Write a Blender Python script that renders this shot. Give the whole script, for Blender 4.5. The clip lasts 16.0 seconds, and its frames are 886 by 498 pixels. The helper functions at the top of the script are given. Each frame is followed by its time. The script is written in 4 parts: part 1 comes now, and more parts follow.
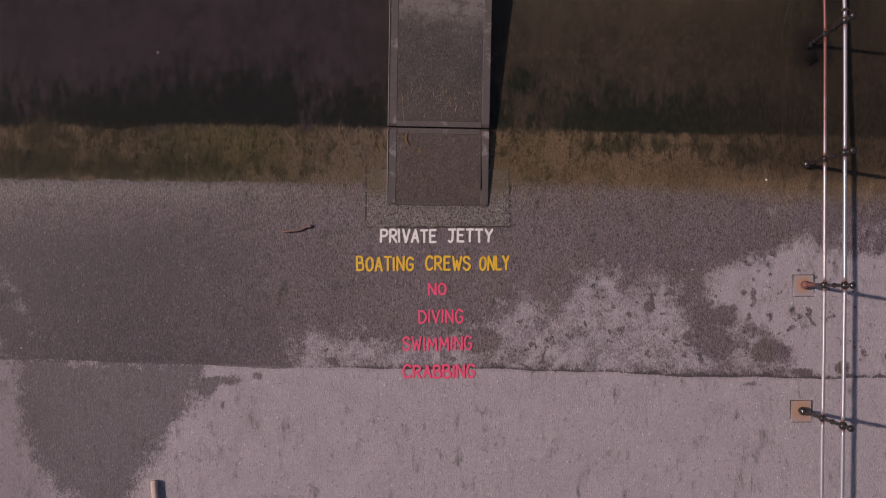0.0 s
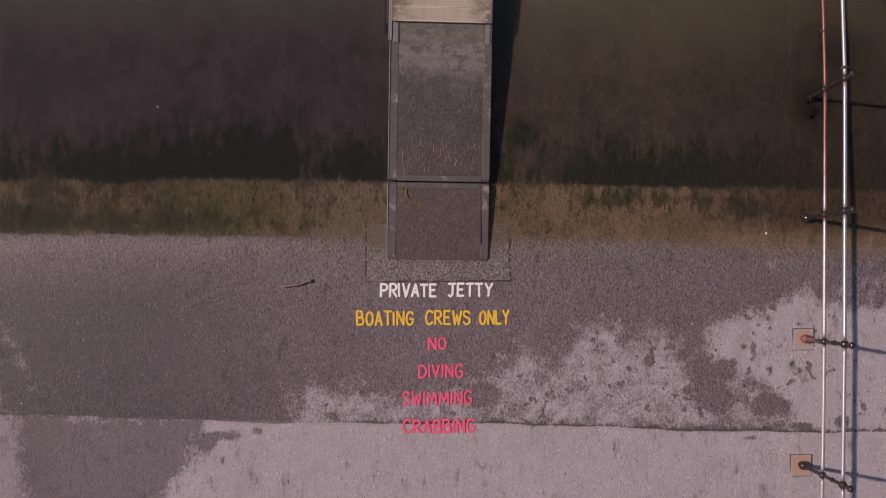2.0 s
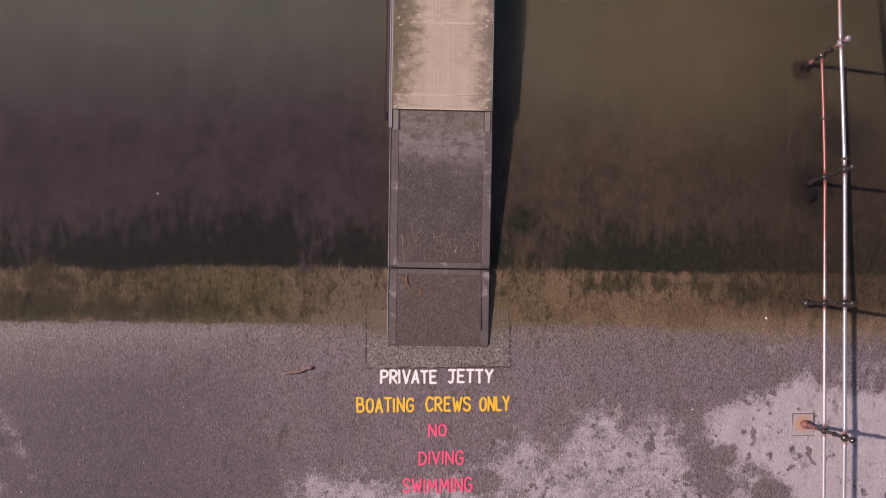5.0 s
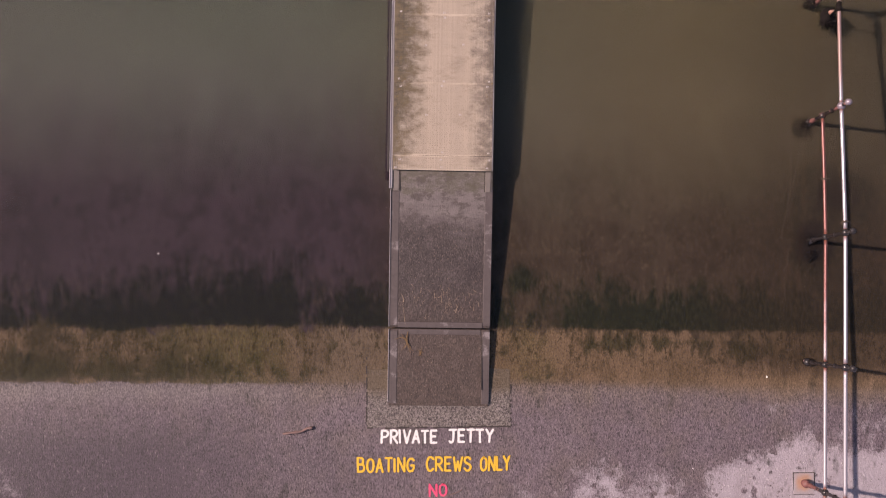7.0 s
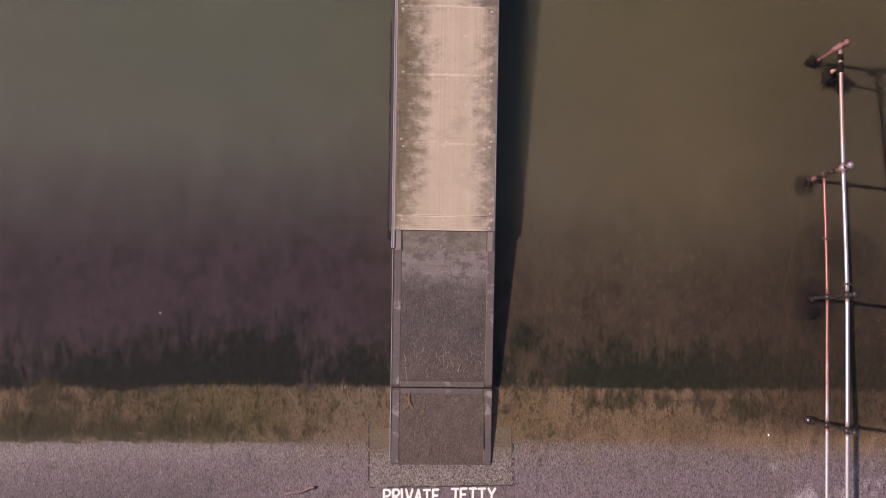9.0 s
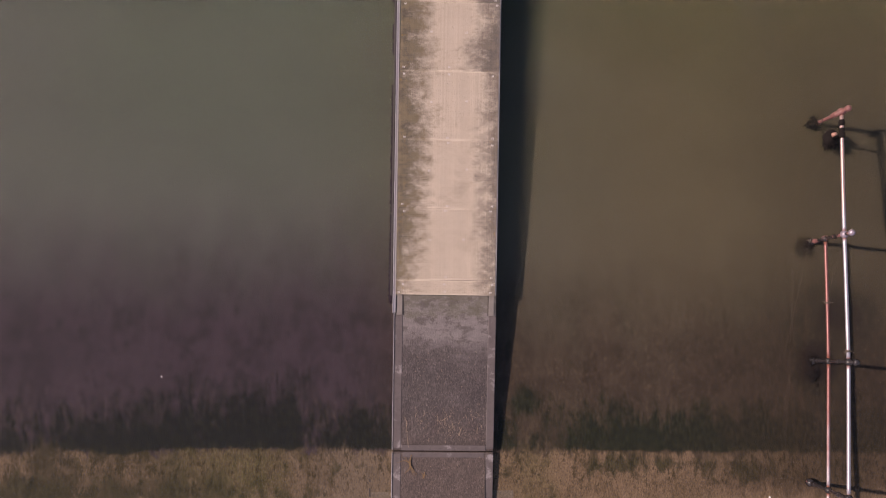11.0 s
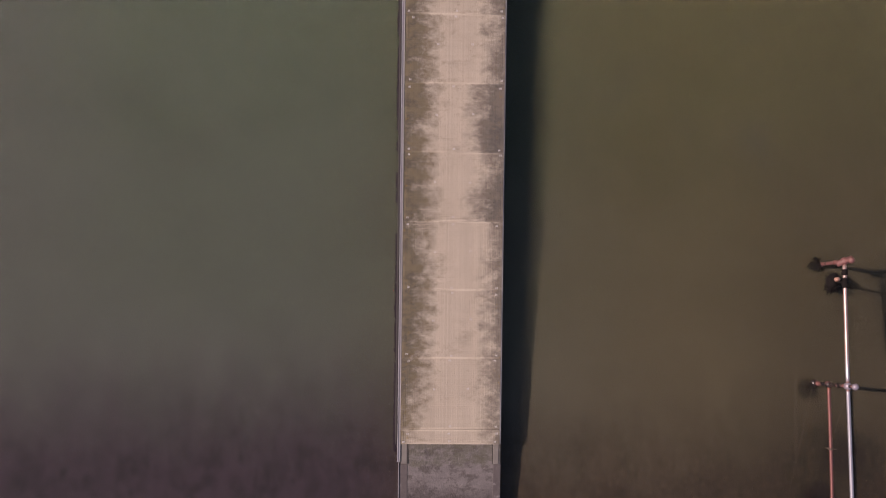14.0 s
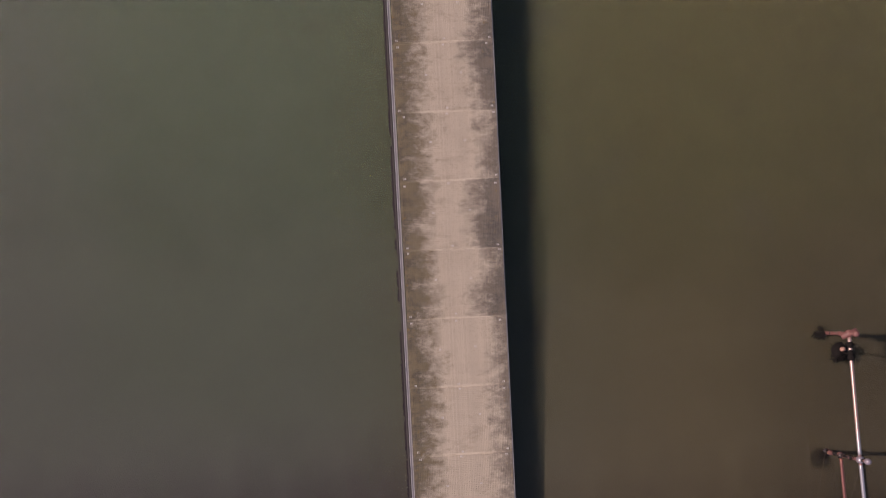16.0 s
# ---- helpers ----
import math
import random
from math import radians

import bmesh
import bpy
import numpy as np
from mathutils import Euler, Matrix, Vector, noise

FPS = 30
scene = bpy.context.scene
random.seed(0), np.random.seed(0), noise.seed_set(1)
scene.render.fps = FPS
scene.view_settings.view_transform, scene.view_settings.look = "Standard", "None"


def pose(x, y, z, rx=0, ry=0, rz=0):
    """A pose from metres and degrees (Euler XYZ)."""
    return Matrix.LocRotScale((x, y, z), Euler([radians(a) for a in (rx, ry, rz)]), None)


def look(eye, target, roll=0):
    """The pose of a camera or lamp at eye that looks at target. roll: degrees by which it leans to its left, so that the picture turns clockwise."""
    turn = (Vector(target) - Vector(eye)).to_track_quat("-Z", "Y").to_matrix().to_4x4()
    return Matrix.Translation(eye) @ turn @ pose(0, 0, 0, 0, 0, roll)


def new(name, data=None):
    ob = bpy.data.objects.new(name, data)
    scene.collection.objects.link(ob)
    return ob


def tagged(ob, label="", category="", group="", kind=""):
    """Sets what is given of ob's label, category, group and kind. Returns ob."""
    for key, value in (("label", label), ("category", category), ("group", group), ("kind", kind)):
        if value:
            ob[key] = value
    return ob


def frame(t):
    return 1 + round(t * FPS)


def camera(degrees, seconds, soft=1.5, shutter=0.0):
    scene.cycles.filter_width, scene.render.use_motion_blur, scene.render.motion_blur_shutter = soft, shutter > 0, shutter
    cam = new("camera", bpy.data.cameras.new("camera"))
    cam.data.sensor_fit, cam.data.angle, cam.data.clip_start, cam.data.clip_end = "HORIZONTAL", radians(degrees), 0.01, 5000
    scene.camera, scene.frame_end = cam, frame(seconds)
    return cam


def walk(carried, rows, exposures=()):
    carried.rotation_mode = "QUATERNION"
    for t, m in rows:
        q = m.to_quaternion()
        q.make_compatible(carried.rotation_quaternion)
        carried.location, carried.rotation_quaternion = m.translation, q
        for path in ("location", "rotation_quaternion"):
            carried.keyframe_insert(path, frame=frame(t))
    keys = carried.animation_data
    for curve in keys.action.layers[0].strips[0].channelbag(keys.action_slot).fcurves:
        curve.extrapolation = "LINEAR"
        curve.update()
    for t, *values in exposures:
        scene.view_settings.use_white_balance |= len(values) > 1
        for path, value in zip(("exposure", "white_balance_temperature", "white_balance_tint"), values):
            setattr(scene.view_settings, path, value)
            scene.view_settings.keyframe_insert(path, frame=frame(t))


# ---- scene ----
cam = camera(56.0, 16.0, soft=1.2)
walk(cam, [
    (0.0, pose(-0.250, 0.000, 9.14, 0, -1.70, -0.32)),
    (0.5, pose(-0.248, 0.153, 9.14, 0, -1.70, -0.31)),
    (1.0, pose(-0.248, 0.294, 9.14, 0, -1.70, -0.31)),
    (1.5, pose(-0.248, 0.453, 9.14, 0, -1.71, -0.34)),
    (2.0, pose(-0.251, 0.596, 9.14, 0, -1.73, -0.32)),
    (2.5, pose(-0.253, 0.760, 9.14, 0, -1.74, -0.30)),
    (3.0, pose(-0.253, 0.908, 9.14, 0, -1.75, -0.34)),
    (3.5, pose(-0.255, 1.072, 9.14, 0, -1.77, -0.32)),
    (4.0, pose(-0.259, 1.220, 9.14, 0, -1.80, -0.33)),
    (6.5, pose(-0.267, 2.048, 9.14, 0, -1.84, -0.35)),
    (7.0, pose(-0.264, 2.201, 9.14, 0, -1.82, -0.36)),
    (7.5, pose(-0.276, 2.371, 9.14, 0, -1.85, -0.35)),
    (8.0, pose(-0.275, 2.526, 9.14, 0, -1.83, -0.36)),
    (8.5, pose(-0.291, 2.695, 9.14, 0, -1.90, -0.36)),
    (11.0, pose(-0.307, 3.548, 9.14, 0, -1.92, -0.38)),
    (11.5, pose(-0.326, 3.814, 9.14, 0, -2.00, -0.35)),
    (12.0, pose(-0.342, 4.073, 9.14, 0, -2.07, -0.35)),
    (12.5, pose(-0.358, 4.347, 9.14, 0, -2.11, -0.36)),
    (13.0, pose(-0.371, 4.626, 9.14, 0, -2.15, -0.38)),
    (13.5, pose(-0.378, 4.898, 9.14, 0, -2.18, -0.47)),
    (14.0, pose(-0.380, 5.163, 9.14, 0, -2.19, -0.61)),
    (14.5, pose(-0.380, 5.432, 9.14, 0, -2.23, -1.20)),
    (15.0, pose(-0.379, 5.703, 9.14, 0, -2.25, -2.58)),
    (15.5, pose(-0.374, 5.971, 9.14, 0, -2.27, -4.04)),
    (16.0, pose(-0.364, 6.228, 9.14, 0, -2.24, -4.17)),
], exposures=[(0.0, -0.16, 7300, 26), (3.5, 0.40, 7300, 29), (7.0, 0.74, 7500, 32), (11.0, 0.8, 7300, 30), (13.5, 0.6, 7200, 29), (16.0, 0.38, 7150, 28)])

# ---- light ----
world = bpy.data.worlds.new("sky")
scene.world = world
world.use_nodes = True
wn = world.node_tree
sky = wn.nodes.new("ShaderNodeTexSky")
sky.sky_type, sky.sun_disc = "NISHITA", False
sky.sun_elevation, sky.sun_rotation = radians(36.6), radians(282)
wn.links.new(sky.outputs[0], wn.nodes["Background"].inputs[0])
wn.nodes["Background"].inputs[1].default_value = 0.07
sun = new("sun", bpy.data.lights.new("sun", "SUN"))
sun.data.energy, sun.data.angle, sun.data.color = 3.5, radians(1.4), (1.0, 0.93, 0.84)
sun.matrix_world = look((-5.6, 1.2, 4.25), (0, 0, 0))


# ---- materials ----
WATER_Z = -0.0365

class Nodes:
    """A small wrapper that makes and links shader nodes."""

    def __init__(self, name, rough=0.8, metal=0.0, spec=0.5):
        self.mat = bpy.data.materials.new(name)
        self.mat.use_nodes = True
        self.t = self.mat.node_tree
        self.bsdf = self.t.nodes["Principled BSDF"]
        self.bsdf.inputs["Roughness"].default_value = rough
        self.bsdf.inputs["Metallic"].default_value = metal
        self.bsdf.inputs["Specular IOR Level"].default_value = spec
        self.geo = self.t.nodes.new("ShaderNodeNewGeometry").outputs["Position"]

    def put(self, socket, value):
        if isinstance(value, bpy.types.NodeSocket):
            self.t.links.new(value, socket)
        elif isinstance(value, (tuple, list)) and len(value) == 3 and socket.type == "RGBA":
            socket.default_value = (*value, 1)
        else:
            socket.default_value = value

    def math(self, op, a, b=0.0, c=0.0, clamp=False):
        n = self.t.nodes.new("ShaderNodeMath")
        n.operation, n.use_clamp = op, clamp
        for i, v in enumerate((a, b, c)):
            self.put(n.inputs[i], v)
        return n.outputs[0]

    def coords(self, stretch=(1, 1, 1), source=None, shift=(0, 0, 0)):
        n = self.t.nodes.new("ShaderNodeMapping")
        n.inputs["Scale"].default_value, n.inputs["Location"].default_value = stretch, shift
        self.t.links.new(source or self.geo, n.inputs[0])
        return n.outputs[0]

    def local(self):
        return self.t.nodes.new("ShaderNodeTexCoord").outputs["Object"]

    def xyz(self, source=None):
        n = self.t.nodes.new("ShaderNodeSeparateXYZ")
        self.t.links.new(source or self.geo, n.inputs[0])
        return n.outputs

    def noise(self, scale, detail=4.0, rough=0.6, vector=None, warp=0.0):
        n = self.t.nodes.new("ShaderNodeTexNoise")
        n.inputs["Scale"].default_value, n.inputs["Detail"].default_value = scale, detail
        n.inputs["Roughness"].default_value, n.inputs["Distortion"].default_value = rough, warp
        self.t.links.new(vector or self.geo, n.inputs["Vector"])
        return n.outputs[0]

    def cells(self, scale, vector=None, out="Color"):
        n = self.t.nodes.new("ShaderNodeTexVoronoi")
        n.inputs["Scale"].default_value = scale
        self.t.links.new(vector or self.geo, n.inputs["Vector"])
        return n.outputs[out]

    def step(self, value, low, high, to0=0.0, to1=1.0):
        n = self.t.nodes.new("ShaderNodeMapRange")
        n.interpolation_type = "SMOOTHSTEP"
        for name, v in zip(("Value", "From Min", "From Max", "To Min", "To Max"), (value, low, high, to0, to1)):
            self.put(n.inputs[name], v)
        return n.outputs[0]

    def mix(self, fac, a, b, mode="MIX"):
        n = self.t.nodes.new("ShaderNodeMix")
        n.data_type, n.blend_type = "RGBA", mode
        self.put(n.inputs[0], fac)
        self.put(n.inputs[6], a)
        self.put(n.inputs[7], b)
        return n.outputs[2]

    def grey(self, value):
        n = self.t.nodes.new("ShaderNodeCombineColor")
        for i in range(3):
            self.put(n.inputs[i], value)
        return n.outputs[0]

    def attr(self, name):
        n = self.t.nodes.new("ShaderNodeAttribute")
        n.attribute_name = name
        return n.outputs["Fac"]

    def bump(self, height, strength=0.4, distance=0.005):
        n = self.t.nodes.new("ShaderNodeBump")
        n.inputs["Strength"].default_value, n.inputs["Distance"].default_value = strength, distance
        self.t.links.new(height, n.inputs["Height"])
        self.t.links.new(n.outputs[0], self.bsdf.inputs["Normal"])

    def done(self, color, rough=None):
        self.put(self.bsdf.inputs["Base Color"], color)
        if rough is not None:
            self.put(self.bsdf.inputs["Roughness"], rough)
        return self.mat


def slipway_material():
    n = Nodes("exposed aggregate concrete", 0.85)
    x, y, z = n.xyz()
    tall = n.coords((1, 0.31, 1))
    # stones of the aggregate, 5 to 15 mm
    stone = n.xyz(n.cells(158.0, tall))[0]
    grit = n.xyz(n.cells(170.0, tall))[1]
    fine = n.noise(150, 3, 0.7, tall)
    broad = n.noise(1.3, 6, 0.62)
    mid = n.noise(6.0, 9, 0.72)
    speck = n.math("ADD", n.math("MULTIPLY", stone, 0.6), n.math("MULTIPLY", grit, 0.4))
    # dry and wet
    ragged = n.math("ADD", n.attr("dry"), n.math("MULTIPLY_ADD", mid, 1.15, -0.575))
    ragged = n.math("ADD", ragged, n.math("MULTIPLY_ADD", n.noise(34, 6, 0.75), 0.62, -0.31))
    ragged = n.math("ADD", ragged, n.math("MULTIPLY_ADD", speck, 0.24, -0.12))
    blots = n.math("MULTIPLY", n.step(n.noise(8.5, 3, 0.5), 0.60, 0.67), n.step(y, -1.32, -1.24))
    ragged = n.math("ADD", ragged, n.math("MULTIPLY", blots, -0.6))
    dry = n.step(ragged, 0.30, 0.77)
    wet_c = n.mix(broad, (0.094, 0.069, 0.083), (0.151, 0.115, 0.131))
    wet_c = n.mix(n.step(mid, 0.42, 0.75, 0.0, 0.35), wet_c, (0.160, 0.135, 0.138))
    wet_c = n.mix(n.step(n.noise(2.2, 5, 0.6), 0.42, 0.70, 0.0, 0.55), wet_c, (0.118, 0.090, 0.078))
    # wetter towards the west of the apron, only damp on the promenade
    west = n.step(n.math("ADD", x, n.math("MULTIPLY_ADD", broad, 2.0, -1.0)), -0.3, -3.6, 0.0, 1.0)
    west = n.math("MULTIPLY", west, n.step(n.math("MULTIPLY_ADD", mid, 0.4, y), 0.85, 0.15, 0.35, 1.0))
    wet_c = n.mix(west, wet_c, (0.050, 0.034, 0.047))
    wet_c = n.mix(1.0, wet_c, n.grey(n.math("MULTIPLY_ADD", speck, 1.45, 0.27)), "MULTIPLY")
    # glints painted into the wet colour as pale specks, with dark specks between
    glint = n.xyz(n.cells(105.0, n.coords((1, 0.45, 1), None, (9, 1, 0))))[2]
    wet_c = n.mix(n.step(glint, 0.94, 0.99, 0.0, 0.22), wet_c, (0.34, 0.30, 0.28))
    wet_c = n.mix(n.step(glint, 0.15, 0.04, 0.0, 0.75), wet_c, (0.022, 0.017, 0.019))
    dry_c = n.mix(n.noise(3.0, 6, 0.65), (0.285, 0.249, 0.278), (0.388, 0.346, 0.378))
    dry_c = n.mix(1.0, dry_c, n.grey(n.math("MULTIPLY_ADD", speck, 0.36, 0.82)), "MULTIPLY")
    pits = n.step(n.noise(58, 2, 0.5, n.coords((1, 0.75, 1))), 0.61, 0.69)
    dry_c = n.mix(n.math("MULTIPLY", pits, 0.30), dry_c, (0.115, 0.092, 0.092))
    flint = n.step(n.xyz(n.cells(95.0, n.coords((1, 0.6, 1), None, (3, 3, 0))))[2], 0.955, 0.985, 0.0, 0.75)
    dry_c = n.mix(flint, dry_c, n.mix(n.step(grit, 0.4, 0.6), (0.075, 0.060, 0.058), (0.60, 0.56, 0.56)))
    dry_c = n.mix(n.step(n.math("MULTIPLY_ADD", broad, 0.8, x), -3.5, -4.0, 0.0, 0.55), dry_c, (0.170, 0.140, 0.158))
    spots = n.step(n.math("MULTIPLY_ADD", n.noise(40, 5, 0.7), 0.16, n.noise(13.0, 3, 0.5)), 0.735, 0.775)
    dry_c = n.mix(n.math("MULTIPLY", spots, 0.32), dry_c, (0.110, 0.085, 0.080))
    wear = n.noise(2.0, 7, 0.7, n.coords((1.0, 0.5, 1), None, (3, 1, 0)), 0.5)
    dry_c = n.mix(n.step(wear, 0.56, 0.72, 0.0, 0.24), dry_c, (0.205, 0.170, 0.178))
    damp = n.step(n.math("MULTIPLY_ADD", x, 0.0318, y), -1.34, -1.30, 0.20, 0.0)
    c = n.mix(n.math("MAXIMUM", dry, damp), wet_c, dry_c)
    # black dirt along the construction joint
    seam = n.math("ADD", n.attr("seam"), n.math("MULTIPLY_ADD", n.noise(30, 7, 0.75, n.coords((1, 0.6, 1))), 1.9, -0.95))
    c = n.mix(n.step(seam, 0.42, 0.74, 0.0, 0.85), c, (0.046, 0.036, 0.036))
    # tide zones: olive film, brown algae, dark weed, then painted water haze
    tide = n.math("MULTIPLY_ADD", x, 0.0186, y)
    wob = n.math("MULTIPLY_ADD", n.noise(3.2, 6, 0.65, n.coords((1, 0.35, 1))), 0.36, -0.18)
    film = n.math("MULTIPLY", n.step(n.math("ADD", tide, n.math("MULTIPLY", wob, 1.6)), 0.30, 0.85, 0.0, 0.60), n.step(x, -3.4, -0.8, 0.25, 1.0))
    film_c = n.mix(1.0, (0.122, 0.092, 0.062), n.grey(n.math("MULTIPLY_ADD", speck, 2.2, -0.1)), "MULTIPLY")
    c = n.mix(film, c, film_c)
    # pale speckled strip that paints a highlight just above the waterline
    shore_glint = n.math("MULTIPLY", n.step(n.math("ADD", tide, n.math("MULTIPLY", wob, 0.6)), 0.40, 0.66), n.step(x, -0.9, -2.6, 0.0, 0.40))
    c = n.mix(shore_glint, c, n.mix(speck, (0.070, 0.060, 0.060), (0.260, 0.232, 0.232)))
    streak = n.noise(12.0, 7, 0.74, n.coords((1, 0.25, 1)), 0.3)
    dash = n.noise(34.0, 5, 0.72, n.coords((1, 0.40, 1)))
    patch = n.noise(2.6, 7, 0.7, n.coords((1, 0.8, 1)), 0.4)
    east = n.step(x, -1.2, 0.6)
    tuft = n.noise(7.0, 8, 0.66, n.coords((1, 0.55, 1)), 0.5)
    rags = n.noise(9.0, 7, 0.68, n.coords((1, 0.45, 1), None, (5, 3, 0)), 0.6)
    algae = n.mix(n.step(patch, 0.35, 0.68), n.mix(east, (0.070, 0.049, 0.029), (0.104, 0.070, 0.041)), n.mix(east, (0.112, 0.078, 0.050), (0.152, 0.102, 0.064)))
    algae = n.mix(n.step(streak, 0.48, 0.72, 0.0, 0.5), algae, n.mix(east, (0.120, 0.086, 0.054), (0.176, 0.118, 0.076)))
    algae = n.mix(n.step(rags, 0.48, 0.36, 0.0, 0.7), algae, n.mix(east, (0.044, 0.036, 0.016), (0.080, 0.054, 0.030)))
    # darker growth in broad ragged patches towards the west end
    dense = n.math("MULTIPLY", n.step(n.math("MULTIPLY_ADD", tuft, 0.5, n.math("MULTIPLY", patch, 0.5)), 0.52, 0.42, 0.0, 0.85), n.step(x, -1.4, -3.0))
    algae = n.mix(dense, algae, (0.030, 0.024, 0.012))
    # olive film on both sides of the ramp
    olive = n.math("MULTIPLY", n.step(n.math("ABSOLUTE", n.math("MULTIPLY_ADD", patch, 0.9, x)), 0.9, 1.7, 0.0, 1.0), n.math("MULTIPLY", n.step(x, 1.5, 0.8), n.step(x, -3.6, -2.2)))
    olive = n.math("MULTIPLY", olive, n.step(n.math("MULTIPLY_ADD", tuft, 0.5, n.math("MULTIPLY", dash, 0.5)), 0.38, 0.62, 0.15, 0.75))
    algae = n.mix(olive, algae, (0.072, 0.064, 0.024))
    algae = n.mix(1.0, algae, n.grey(n.math("MULTIPLY_ADD", speck, 0.9, 0.55)), "MULTIPLY")
    bare = n.math("MULTIPLY", n.step(n.math("ADD", x, n.math("MULTIPLY_ADD", patch, 1.6, -0.8)), -2.5, -0.8), n.step(x, -0.3, -0.6))
    bare = n.step(n.math("ADD", bare, n.math("MULTIPLY_ADD", rags, 2.0, -1.0)), 0.40, 1.2, 0.0, 0.60)
    algae = n.mix(bare, algae, n.mix(speck, (0.096, 0.072, 0.048), (0.180, 0.138, 0.104)))
    # dark flecks of weed, hanging downhill
    fleck = n.math("MULTIPLY_ADD", dash, 0.55, n.math("MULTIPLY", streak, 0.45))
    algae = n.mix(n.step(fleck, 0.485, 0.42, 0.0, n.step(tide, 0.76, 1.05, 0.08, 0.80)), algae, (0.030, 0.023, 0.010))
    lush = n.math("ADD", n.math("MULTIPLY_ADD", n.attr("moss"), 0.27, tuft), n.math("MULTIPLY_ADD", dash, 0.24, -0.12))
    green = n.step(lush, 0.56, 0.74, 0.0, 0.85)
    algae = n.mix(green, algae, n.mix(n.step(dash, 0.4, 0.65), (0.016, 0.0150, 0.007), (0.042, 0.0365, 0.0165)))
    shore = n.math("ADD", tide, n.math("MULTIPLY", wob, 0.35))
    c = n.mix(n.step(shore, n.step(x, 1.5, 4.0, 0.685, 0.46), n.step(x, -2.6, 0.5, 0.715, 0.80)), c, algae)
    # bare bed beyond, mottled brown to mauve
    leafy = n.noise(3.6, 8, 0.64, n.coords((1, 0.8, 1), None, (1, 8, 0)), 0.5)
    deep_c = n.mix(n.step(leafy, 0.33, 0.66), n.mix(east, (0.0245, 0.0175, 0.0195), (0.027, 0.0185, 0.0125)), n.mix(east, (0.040, 0.0275, 0.0330), (0.047, 0.0335, 0.0220)))
    deep_c = n.mix(n.step(patch, 0.42, 0.70, 0.0, 0.5), deep_c, n.mix(east, (0.039, 0.0280, 0.0325), (0.054, 0.0395, 0.0260)))
    deep_c = n.mix(n.step(dash, 0.50, 0.70, 0.0, 0.55), deep_c, n.mix(east, (0.050, 0.037, 0.039), (0.070, 0.050, 0.033)))
    deep_c = n.mix(n.step(streak, 0.50, 0.34, 0.0, 0.35), deep_c, n.mix(east, (0.022, 0.015, 0.018), (0.021, 0.014, 0.009)))
    motes = n.noise(16, 6, 0.7, n.coords((1, 0.8, 1), None, (2, 6, 0)))
    deep_c = n.mix(n.step(motes, 0.54, 0.66, 0.0, n.step(x, -0.5, 0.8, 0.25, 0.5)), deep_c, n.mix(east, (0.056, 0.040, 0.044), (0.082, 0.058, 0.036)))
    # olive-brown growth thins out away from the edge
    sprout = n.math("MULTIPLY", n.step(tide, 2.15, 1.45), n.step(n.math("ADD", n.math("MULTIPLY", rags, 0.6), n.math("MULTIPLY", dash, 0.4)), 0.44, 0.62, 0.0, 0.6))
    deep_c = n.mix(sprout, deep_c, n.mix(east, (0.066, 0.050, 0.036), (0.078, 0.056, 0.034)))
    edge = n.math("ADD", tide, n.math("ADD", n.math("MULTIPLY_ADD", streak, 0.22, -0.11), n.math("ADD", n.math("MULTIPLY_ADD", dash, 0.14, -0.07), n.math("MULTIPLY_ADD", tuft, 0.62, n.math("MULTIPLY_ADD", wob, n.step(x, -2.0, -3.6, 0.9, 1.3), -0.31)))))
    c = n.mix(n.step(edge, 1.28, 1.42), c, deep_c)
    grown = n.math("ADD", n.attr("weed"), n.math("ADD", n.math("MULTIPLY_ADD", streak, 1.9, -0.95), n.math("MULTIPLY_ADD", n.noise(5.0, 8, 0.75, n.coords((1, 0.6, 1))), 2.0, -1.0)))
    weed_c = n.mix(n.step(dash, 0.4, 0.75), n.mix(east, (0.0045, 0.0052, 0.0044), (0.0060, 0.0080, 0.0046)), n.mix(east, (0.0165, 0.0175, 0.0110), (0.0220, 0.0245, 0.0110)))
    c = n.mix(n.step(grown, 0.05, 0.85, 0.0, 0.93), c, weed_c)
    # darker brown towards the east end
    east_dark = n.math("MULTIPLY", n.step(n.math("ADD", tide, wob), 0.70, 0.98), n.step(n.math("ADD", x, n.math("MULTIPLY_ADD", patch, 1.6, -0.8)), 2.2, 4.2, 0.0, 0.70))
    c = n.mix(east_dark, c, n.mix(n.step(dash, 0.4, 0.65), (0.016, 0.011, 0.007), (0.034, 0.022, 0.012)))
    # haze of the deeper water painted onto the bed, denser offshore
    haze = n.mix(n.step(x, -2.5, 3.5), (0.083, 0.087, 0.073), (0.094, 0.080, 0.048))
    haze_reach = n.math("ADD", n.math("ADD", tide, n.math("MULTIPLY", wob, 2.5)), n.step(x, -0.6, 0.8, 0.10, 0.50))
    haze = n.mix(n.step(n.math("ADD", x, n.math("MULTIPLY_ADD", patch, 1.4, -0.7)), 2.6, 4.4, 0.0, n.step(tide, 7.0, 4.5, 0.2, 0.65)), haze, (0.048, 0.038, 0.024))
    c = n.mix(n.step(haze_reach, 2.7, 4.7), c, haze)
    # weed rooted round the stanchions farther out
    rooted = n.math("MULTIPLY", n.step(grown, 0.0, 1.1, 0.0, 0.78), n.step(n.attr("weed"), 0.05, 1.0))
    rooted = n.math("MULTIPLY", rooted, n.step(tide, 2.0, 2.2))
    c = n.mix(rooted, c, (0.012, 0.007, 0.006))
    n.bump(n.math("ADD", n.math("MULTIPLY", speck, 0.6), fine), 0.7, 0.007)
    under = n.step(tide, 0.6, 0.75)
